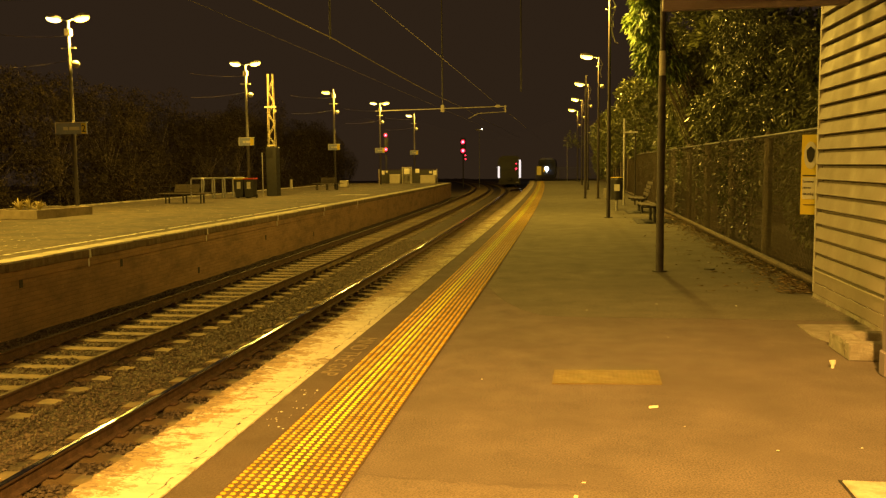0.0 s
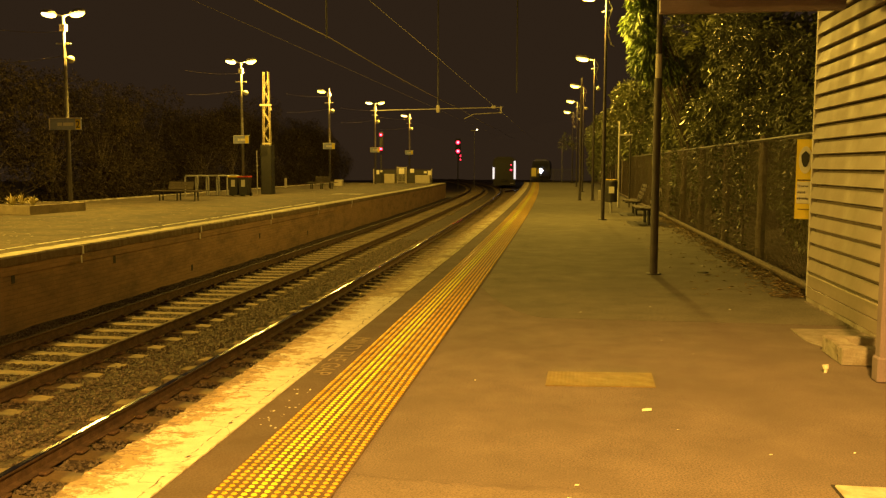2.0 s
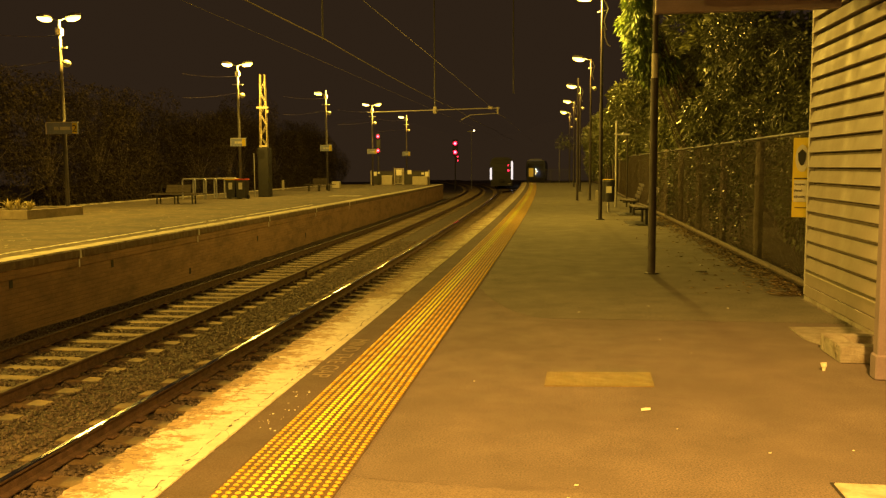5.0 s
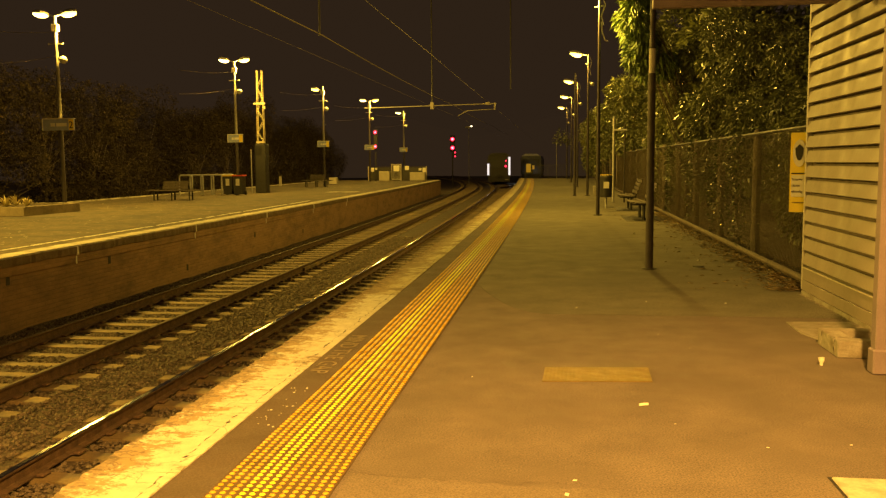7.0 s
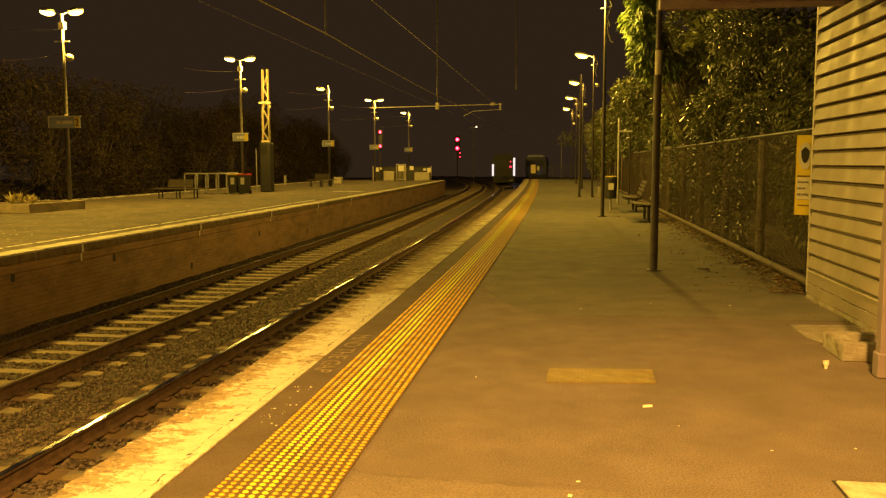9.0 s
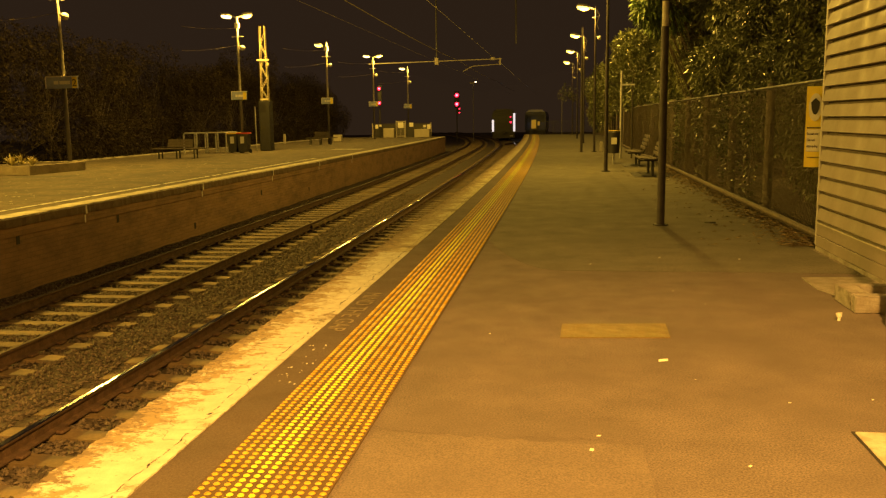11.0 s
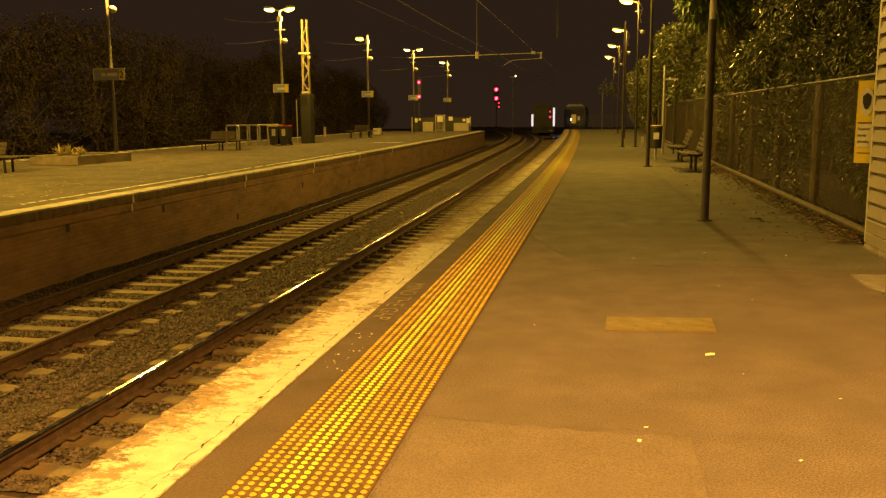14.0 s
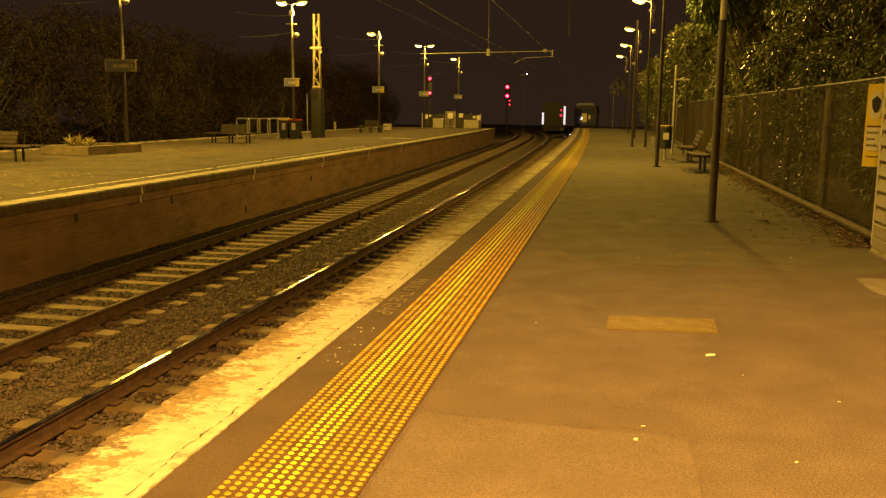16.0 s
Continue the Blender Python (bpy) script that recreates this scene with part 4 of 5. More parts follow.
    bank.add(vs, [(j * 7 + i, j * 7 + i + 1, (j + 1) * 7 + i + 1, (j + 1) * 7 + i) for j in range(74) for i in range(6)])
    tagged(part("earth_bank", bank, SOIL), "bare earth bank behind the fence", "earth bank", kind="structure")


# ---- lamps on poles ----
def lamp_head(parent, x0, side, z, mat, name="lamp_head"):
    """A flat oval street-lamp head on a short arm; side is -1 or 1."""
    h = Shape()
    h.tube((x0, 0, z - 0.02), (x0 + side * 0.22, 0, z + 0.02), 0.025, n=8)
    h.ball((x0 + side * 0.5, 0, z + 0.05), 0.3, 1.0, 0.55, 0.35, n=14)
    lens = Shape().ball((x0 + side * 0.5, 0, z - 0.02), 0.26, 1.08, 0.62, 0.46, n=16)
    for s in (h, lens):
        s.v = [(v[0], v[1], v[2] + 0.14 * (abs(v[0] - x0) - 0.1)) for v in s.v]
    head = part(name, h, LAMP_BODY, parent, smooth=True)
    part("lens", lens, mat, head, "glowing sodium glass", smooth=True)


def right_lamp_posts():
    for k, (x, y) in enumerate(zip(RIGHT_X, RIGHT_Y)):
        p = thing("street_lamp", (x, y, 0), "lit sodium lamp on a dark steel platform pole", "street lamp", "lamps along the platform")
        part("pole", Shape().tube((0, 0, 0), (0, 0, 3.4), 0.058, 0.052, 12).tube((0, 0, 3.4), (0, 0, 6.45), 0.042, 0.036, 12), POLE_DARK, p, smooth=True)
        part("base_plate", Shape().tube((0, 0, 0), (0, 0, 0.03), 0.13, n=12), DARK_STEEL, p)
        lamp_head(p, -0.06, -1, 6.42, HEAD_GLOW)
        b = Shape().tube((-0.14, 0, 6.0), (0.14, 0, 6.06), 0.018, n=6).path([(0.05, 0, 6.35), (0.16, 0, 6.1), (0.05, 0, 5.75), (0.12, 0, 5.5)], 0.016, 6)
        if k == 0:
            b.path([(0.05, 0, 5.6), (0.08, 0, 5.3), (0.16, 0, 5.08), (0.24, 0, 5.04)], 0.018, 6)
        part("bracket", b, LAMP_BODY, p)
        if k:
            part("camera_dome", Shape().ball((0.17, -0.02, 5.1), 0.1, n=10).box(0.02, 0.16, -0.03, 0.03, 5.14, 5.2), LAMP_BODY, p, smooth=True)
    for x, y, band in ((1.315, 12.8, True), (0.70, 40.06, False)):
        p = thing("steel_pole", (x, y, 0), "dark sleeved steel pole with a pale band" if band else "tall dark sleeved steel pole on the platform", "pole")
        part("sleeve", Shape().tube((0, 0, 0), (0, 0, 2.85 if band else 3.75), 0.058, 0.055, 16), POLE_DARK, p, smooth=True)
        if band:
            part("band", Shape().tube((0, 0, 2.851), (0, 0, 3.2), 0.046, 0.046, 16), POLE_PALE, p, "cream band", smooth=True)
            part("cap_ring", Shape().tube((0, 0, 3.2), (0, 0, 3.22), 0.05, n=16), DARK_STEEL, p)
            part("upper_pole", Shape().tube((0, 0, 3.221), (0, 0, 7.2), 0.04, 0.036, 14), POLE_DARK, p, smooth=True)
        else:
            part("upper_pole", Shape().tube((0, 0, 3.751), (0, 0, 5.6), 0.045, 0.04, 14), POLE_DARK, p, smooth=True)
        part("base_plate", Shape().tube((0, 0, 0), (0, 0, 0.02), 0.105, n=14), DARK_STEEL, p)


def name_board(x, y, z, w, label):
    b = thing("station_name_board", (x, y - 0.08, z), label, "sign", "name boards on the lamp poles")
    part("panel", Shape().box(-w / 2, w / 2, -0.03, 0.03, -0.2, 0.2, b=0.008), SIGN_BLUE, b)
    part("frame", Shape().box(-w / 2 - 0.02, w / 2 + 0.02, -0.04, 0.04, 0.201, 0.23).box(-w / 2 - 0.03, -w / 2 - 0.002, -0.04, 0.04, -0.2, 0.2), SIGN_WHITE, b)
    part("platform_number", Shape().box(w / 2 - 0.2, w / 2 - 0.01, -0.036, -0.031, -0.19, 0.19), SIGN_YELLOW, b, "yellow number panel")
    if w > 1:
        text_mesh("2", 0.36, SIGN_BLACK, "numeral", pose(w / 2 - 0.2, -0.04, -0.13, 90, 0, 0), b)
    x0 = -w * 0.25
    for k, ln in enumerate((0.17, 0.40)):
        part("lettering", Shape().box(x0, x0 + ln * w / 1.2, -0.036, -0.031, -0.06, 0.06), SIGN_WHITE, b, "pale unreadable lettering")
        x0 += (ln + 0.05) * w / 1.2
    return b


def left_lamp_posts():
    twin = (True, True, True, True, False, True, False)
    for k, (x, y) in enumerate(zip(LEFT_X, LEFT_Y)):
        p = thing("street_lamp", (x, y, 0), "lit twin sodium lamp on a steel pole" if twin[k] else "lit single sodium lamp on a steel pole", "street lamp", "lamps along the opposite platform")
        foot = -1.42 if y > 77 else 0
        part("pole", Shape().tube((0, 0, foot), (0, 0, 2.95), 0.08, 0.075, 12), POLE_DARK, p, "dark lower pole", smooth=True)
        part("upper_pole", Shape().tube((0, 0, 2.95), (0, 0, 6.9), 0.07, 0.055, 12), POLE_GREY, p, smooth=True)
        if twin[k]:
            lamp_head(p, 0.05, 1, 6.92, HEAD_GLOW)
            lamp_head(p, -0.05, -1, 6.92, HEAD_DIM)
        else:
            lamp_head(p, -0.05, -1, 6.66, HEAD_GLOW if k == 4 else HEAD_DIM)
        part("crossarm", Shape().box(-0.3, 0.26, -0.03, 0.03, 5.9, 5.95), LAMP_BODY, p)
        part("junction_box", Shape().box(-0.12, 0.12, -0.09, 0.07, 6.35, 6.6, b=0.015), LAMP_BODY, p)
        part("camera_dome", Shape().ball((0.26, -0.05, 5.35), 0.14, n=10).box(0.05, 0.24, -0.04, 0.0, 5.38, 5.46), LAMP_BODY, p, smooth=True)
        # service wires running off to the back
        for z0, z1 in ((6.35, 6.55), (5.5, 5.3)):
            pts = [(-0.05 - 3.0 * i / 8, 0, z0 + (z1 - z0) * i / 8 - 0.35 * (i / 8) * (1 - i / 8)) for i in range(9)]
            part("service_wire", Shape().path(pts, 0.011, 5), LINE_WIRE, p)
    name_board(-17.82, 28.8, 3.06, 1.2, "dull blue station name board with a yellow platform number")
    for x, y, w in ((-16.76, 43.0, 0.8), (-16.25, 58.0, 0.8), (-16.24, 72.5, 0.8), (-15.9, 87.0, 0.8)):
        name_board(x, y, 2.93, w, "small dull name board with a yellow end panel")


# ---- platform furniture ----
def bench(at, turn, label, length=1.75, double=False):
    b = thing("bench", at, label, "bench", "platform benches", turn=turn)
    for i in range(4):
        part("seat_slat", Shape().box(-length / 2, length / 2, -0.24 + 0.115 * i, -0.14 + 0.115 * i, 0.42 + 0.008 * i * (i > 2), 0.455 + 0.008 * i * (i > 2), b=0.006), TIMBER, b)
    for i in range(3):
        y = 0.24 + 0.045 * i
        part("back_slat", Shape().box(-length * (0.25 if double else 0.5), length * (0.25 if double else 0.5), y, y + 0.03, 0.50 + 0.118 * i, 0.612 + 0.118 * i, b=0.004), TIMBER, b)
    if double:
        for i in range(3):
            part("seat_slat", Shape().box(-length * 0.5, length * 0.5, 0.42 + 0.115 * i, 0.52 + 0.115 * i, 0.42, 0.455, b=0.006), TIMBER, b)
    for x in (-length * 0.35, 0, length * 0.35):
        s = Shape().box(x - 0.025, x + 0.025, -0.22, 0.26, 0.385, 0.419).box(x - 0.025, x + 0.025, -0.18, -0.13, 0.0, 0.385).box(x - 0.025, x + 0.025, 0.16, 0.21, 0.0, 0.385)
        s.tube((x, 0.22, 0.40), (x, 0.37, 0.90), 0.018, n=6)
        part("leg_frame", s, BENCH_IRON, b)
    return b


def side_bench(at, label):
    """A short seat seen end on, on a dark pad."""
    b = thing("bench", at, label, "bench", "benches beside the fence")
    for i in range(4):
        part("seat_slat", Shape().box(-0.36 + 0.12 * i, -0.26 + 0.12 * i, -0.85, 0.85, 0.43 + 0.012 * abs(i - 2), 0.465 + 0.012 * abs(i - 2), b=0.006), TIMBER, b)
    for i in range(4):
        x = 0.16 + 0.045 * i
        part("back_slat", Shape().box(x, x + 0.03, -0.85, 0.85, 0.52 + 0.12 * i, 0.62 + 0.12 * i, b=0.006), TIMBER, b)
    for y in (-0.6, 0.6):
        s = Shape().tube((0, y, 0), (0, y, 0.40), 0.04, n=10).box(-0.36, 0.16, y - 0.03, y + 0.03, 0.39, 0.429)
        s.tube((0.13, y, 0.41), (0.33, y, 1.0), 0.022, n=8)
        part("pedestal", s, BENCH_IRON, b)
    pad = thing("bench_pad", (at[0], at[1], 0.0), "dark rubber pad under the bench", "pad", "pads under the benches")
    part("mat", Shape().box(-0.48, 0.55, -1.0, 1.0, -0.01, 0.012, b=0.004), BENCH_IRON, pad)


def furniture():
    side_bench((2.25, 24.0, 0.012), "timber bench on an iron pedestal beside the fence")
    side_bench((2.3, 28.7, 0.012), "timber bench on an iron pedestal beside the fence")
    b = thing("litter_bin", (1.56, 29.4, 0), "dark round litter bin on a post with a dull yellow lid", "litter bin")
    part("drum", Shape().tube((0, 0, 0.38), (0, 0, 1.05), 0.2, 0.215, 16), BIN, b, smooth=True)
    part("lid", Shape().tube((0, 0, 1.051), (0, 0, 1.12), 0.225, 0.2, 16), BIN, b, smooth=True)
    part("rim", Shape().tube((0, 0, 1.121), (0, 0, 1.14), 0.205, 0.19, 16), YELLOW_LID, b, "dull yellow cap")
    part("post", Shape().tube((0, 0, 0), (0, 0, 0.38), 0.04, n=10), GALV, b)
    part("notice", Shape().box(-0.09, 0.09, -0.222, -0.212, 0.68, 0.90), LABEL, b, "pale paper label")
    u = thing("utility_post", (1.62, 40.5, 0), "short pale service post beside the fence", "post")
    part("shaft", Shape().box(-0.06, 0.06, -0.05, 0.05, 0, 0.45, b=0.01), POLE_PALE, u)
    h = thing("timber_pole_frame", (2.05, 33.5, 0), "pale pair of poles with a cross bar beside the fence", "pole")
    part("pole", Shape().tube((0, 0, 0), (0, 0, 3.3), 0.05, 0.045, 10), GALV, h, smooth=True)
    part("pole", Shape().tube((0.42, 0.0, 0), (0.42, 0.0, 3.0), 0.035, 0.03, 10), FENCE, h, smooth=True)
    part("crossbar", Shape().box(-0.05, 0.5, -0.09, -0.06, 2.75, 2.81), GALV, h)

    bench((-17.33, 36.6, 0), 0, "weathered double bench with a low timber back", 2.4, True)
    bench((-16.4, 56.4, 0), 0, "weathered double bench with a low timber back", 2.0, True)
    bench((-17.75, 21.75, 0), 0, "weathered double bench with a low timber back", 2.4, True)
    r = thing("hoop_rail", (-19.3, 42.3, 0), "row of bent galvanised bicycle hoops", "bicycle rack")
    for i in range(5):
        x, y = 0.42 * i, 0.42 * i * 0.9
        pts = [(x - 0.35, y, 0)] + [(x - 0.35 + 0.12 * (1 - math.cos(a)), y, 0.93 + 0.12 * math.sin(a)) for a in (0, 0.5, 1.05, 1.57)]
        pts += [(x + 0.35 - 0.12 * (1 - math.cos(a)), y, 0.93 + 0.12 * math.sin(a)) for a in (1.57, 1.05, 0.5, 0)] + [(x + 0.35, y, 0)]
        part("hoop", Shape().path(pts, 0.045, 8), GALV, r)
    for x, y, lid, lab in ((-16.98, 42.45, YELLOW_LID, "dark wheeled bin with a yellow lid"), (-16.42, 42.4, RED_LID, "dark wheeled bin with a red lid")):
        b = thing("wheeled_bin", (x, y, 0), lab, "wheeled bin", "bins on the opposite platform")
        part("tub", Shape().prism([(-0.21, 0.06), (0.21, 0.06), (0.26, 0.98), (-0.26, 0.98)], -0.28, 0.28, "y"), BIN, b)
        part("lid", Shape().prism([(-0.29, 0.981), (0.29, 0.981), (0.27, 1.06), (-0.27, 1.04)], -0.33, 0.31, "y"), lid, b)
        part("notice", Shape().box(-0.1, 0.1, -0.29, -0.282, 0.5, 0.85), LABEL, b, "pale sticker")
        for s in (-1, 1):
            part("wheel", Shape().tube((s * 0.2, 0.22, 0.1), (s * 0.27, 0.22, 0.1), 0.1, n=12), BENCH_IRON, b)
    p = thing("planter", (-18.75, 25.2, 0), "low concrete-edged garden bed with dry spiky plants", "planter", turn=-4)
    w, d = 1.84, 2.9
    part("front_wall", Shape().box(0, w, 0, 0.1, 0, 0.3, b=0.01), PLANTER, p)
    part("side_wall", Shape().box(w - 0.1, w, 0.101, d, 0, 0.3, b=0.01), PLANTER, p)
    part("side_wall", Shape().box(0, 0.1, 0.101, d, 0, 0.3, b=0.01), PLANTER, p)
    part("back_wall", Shape().box(0.101, w - 0.101, d - 0.1, d, 0, 0.3, b=0.01), PLANTER, p)
    part("soil", Shape().box(0.101, w - 0.101, 0.101, d - 0.101, 0.0, 0.24), SOIL, p)
    rnd = random.Random(2)
    for cx, cy, n in ((0.65, 0.7, 52), (1.25, 0.9, 40), (0.4, 1.6, 34)):
        g = thing("spiky_plant", (-18.75 + cx, 25.2 + cy, 0.24), "dry pale strappy plant in the bed", "plant", "plants in the bed")
        s = Shape()
        for k in range(n):
            a, t, ln = rnd.uniform(0, 6.28), rnd.uniform(0.3, 1.2), rnd.uniform(0.28, 0.6)
            c, e = math.cos(a), math.sin(a)
            o = 0.018
            m = (c * ln * 0.5 * math.sin(t), e * ln * 0.5 * math.sin(t), ln * 0.55 * math.cos(t) + 0.03)
            q = (c * ln * math.sin(t), e * ln * math.sin(t), ln * 0.8 * math.cos(t))
            s.add([(-e * o, c * o, 0), (e * o, -c * o, 0), (m[0] + e * o, m[1] - c * o, m[2]), (m[0] - e * o, m[1] + c * o, m[2]), q], [(0, 1, 2, 3), (3, 2, 4)])
        part("leaves", s, DRY_STRAP, g)


def lattice_mast():
    m = thing("lattice_mast", (-16.33, 45.6, 0), "yellow-lit steel lattice mast boxed in at its foot", "mast")
    part("casing", Shape().box(-0.30, 0.31, -0.3, 0.3, 0, 2.7, b=0.02), BIN, m, "dark boxed-in foot")
    top = 6.7
    def wide(z):
        return 0.2 - 0.016 * (z - 2.6)
    for sx in (-1, 1):
        for sy in (-1, 1):
            part("leg", Shape().tube((sx * wide(2.6), sy * 0.1, 2.6), (sx * wide(top), sy * 0.1, top), 0.019, n=6), LATTICE, m)
    z, k = 2.75, 0
    while z < top - 0.6:
        for sy in (-0.1, 0.1):
            a = 1 if k % 2 else -1
            part("lacing_bar", Shape().tube((-a * wide(z), sy, z), (a * wide(z + 0.6), sy, z + 0.6), 0.013, n=5), LATTICE, m)
        z += 0.6
        k += 1
    for z, w in ((4.85, 0.34), (2.75, 0.24)):
        part("clamp", Shape().box(-w, w, -0.16, -0.12, z, z + 0.09), LATTICE, m)
    part("terminal_box", Shape().box(0.24, 0.34, -0.2, -0.1, 4.6, 4.75, b=0.01), LATTICE, m)
    q = thing("cable_pipe", (-16.9, 45.5, 0), "thin pale cable pipe beside the mast", "pipe")
    part("pipe", Shape().tube((0, 0, 0), (0, 0, 2.4), 0.03, n=8), GALV, q)


# ---- overhead line ----
def overhead():
    for y, tube_x in ((27.0, (-7.62,)), (62.0, (-9.2, -3.5))):
        g = thing("overhead_headspan", (0, y, 0), "steel masts and span wire carrying the overhead line", "overhead span")
        xl, xr, top = (-28.0, 12.5, 8.9) if y < 30 else (-58.0, 29.0, 14.9)
        part("mast", Shape().tube((xl, 0, -1.42), (xl, 0, top), 0.16, 0.12, 10), DARK_STEEL, g)
        part("mast", Shape().tube((xr, 0, -1.42), (xr, 0, top), 0.16, 0.12, 10), DARK_STEEL, g)
        part("span_wire", Shape().tube((xl, 0, top - 0.2), (xr, 0, top - 0.2), 0.02, n=6), GALV, g)
        for x in tube_x:
            low = 5.65 if y < 30 else (5.45 if x < -8 else 6.8)
            part("drop_tube", Shape().tube((x, 0, low), (x, 0, top - 0.2), 0.03 if y < 30 else 0.05, n=8), DARK_STEEL, g)
        if y > 30:
            part("cantilever_arm", Shape().tube((-14.2, -0.1, 5.62), (-4.5, -0.1, 5.78), 0.032, n=8), OVERHEAD, g, "pale cantilever arm")
            part("arm_clamp", Shape().box(-9.32, -9.08, -0.16, 0.1, 5.45, 5.95, b=0.02), OVERHEAD, g)
            part("insulator", Shape().box(-5.3, -5.0, -0.16, -0.04, 5.7, 5.9, b=0.02), OVERHEAD, g)
            part("end_drop", Shape().box(-4.68, -4.58, -0.15, -0.05, 5.35, 5.85), OVERHEAD, g)
            part("steady_arm", Shape().path([(-4.62, -0.1, 5.4), (-6.6, -0.1, 5.3), (-7.3, -0.1, 4.95)], 0.025, 6), OVERHEAD, g, "pale steady arm")
    def wire(x, z, sag, label, r=0.014):
        s = Shape()
        spans = [-8.0, 27.0, 62.0, 97.0, 132.0]
        for a, b in zip(spans, spans[1:]):
            pts = [(x, a + (b - a) * i / 10, z - sag * 4 * (i / 10) * (1 - i / 10)) for i in range(11)]
            s.path(pts, r, 5)
        w = thing("overhead_wire", (0, 0, 0), label, "overhead wire", "wires over the tracks")
        part("wire", s, LINE_WIRE, w)
    wire(-7.55, 5.68, 0.12, "pale-lit overhead wire above the far track", 0.017)
    wire(-4.05, 5.0, 0.02, "faint overhead contact wire above the near track", 0.007)
    wire(-7.55, 4.95, 0.01, "faint overhead contact wire above the far track", 0.005)


def signals():
    def mast(at, low, lenses, label, small=(), k=1.0):
        s = thing("railway_signal", at, label, "railway signal", "red signals")
        part("post", Shape().tube((0, 0, low), (0, 0, lenses[-1] - 0.5), 0.07, n=10), DARK_STEEL, s)
        part("head", Shape().box(-0.24 * k, 0.24 * k, 0.0, 0.2, lenses[-1] - 0.38 * k, lenses[0] + 0.38 * k, b=0.04), SIGNAL_BLACK, s)
        for z in lenses:
            hood = part("hood", Shape().tube((0, 0.0, z), (0, -0.2, z), 0.23 * k, 0.23 * k, 14, caps=False), SIGNAL_BLACK, s)
            # Lens is wider than life: red ring for the halo, pink core for glare.
            part("lens", Shape().tube((0, -0.02, z), (0, -0.05, z), 0.21 * k, 0.19 * k, 14), RED_RING, hood, "red lens widened to hold its halo")
            part("lens_core", Shape().tube((0, -0.051, z), (0, -0.07, z), 0.12 * k, 0.1 * k, 14), RED_GLOW, hood, "bright pinkish lens centre")
        for x, z in small:
            part("marker_lens", Shape().tube((x, -0.02, z), (x, -0.06, z), 0.075 * k, n=10), RED_SMALL, s, "small red lens widened to hold its halo")
        if small:
            part("marker_arm", Shape().box(0.0, 0.42, 0.0, 0.08, small[-1][1] - 0.16, small[0][1] + 0.16), SIGNAL_BLACK, s)
    mast((-13.72, 110.0, 0), -1.42, (4.58, 3.46), "tall colour-light signal showing two red lamps", ((0.33, 2.87), (0.33, 2.38)), 1.3)
    mast((-16.5, 76.0, 0), 0.0, (4.36, 3.09), "signal mast with two red lamps on the platform", (), 0.75)


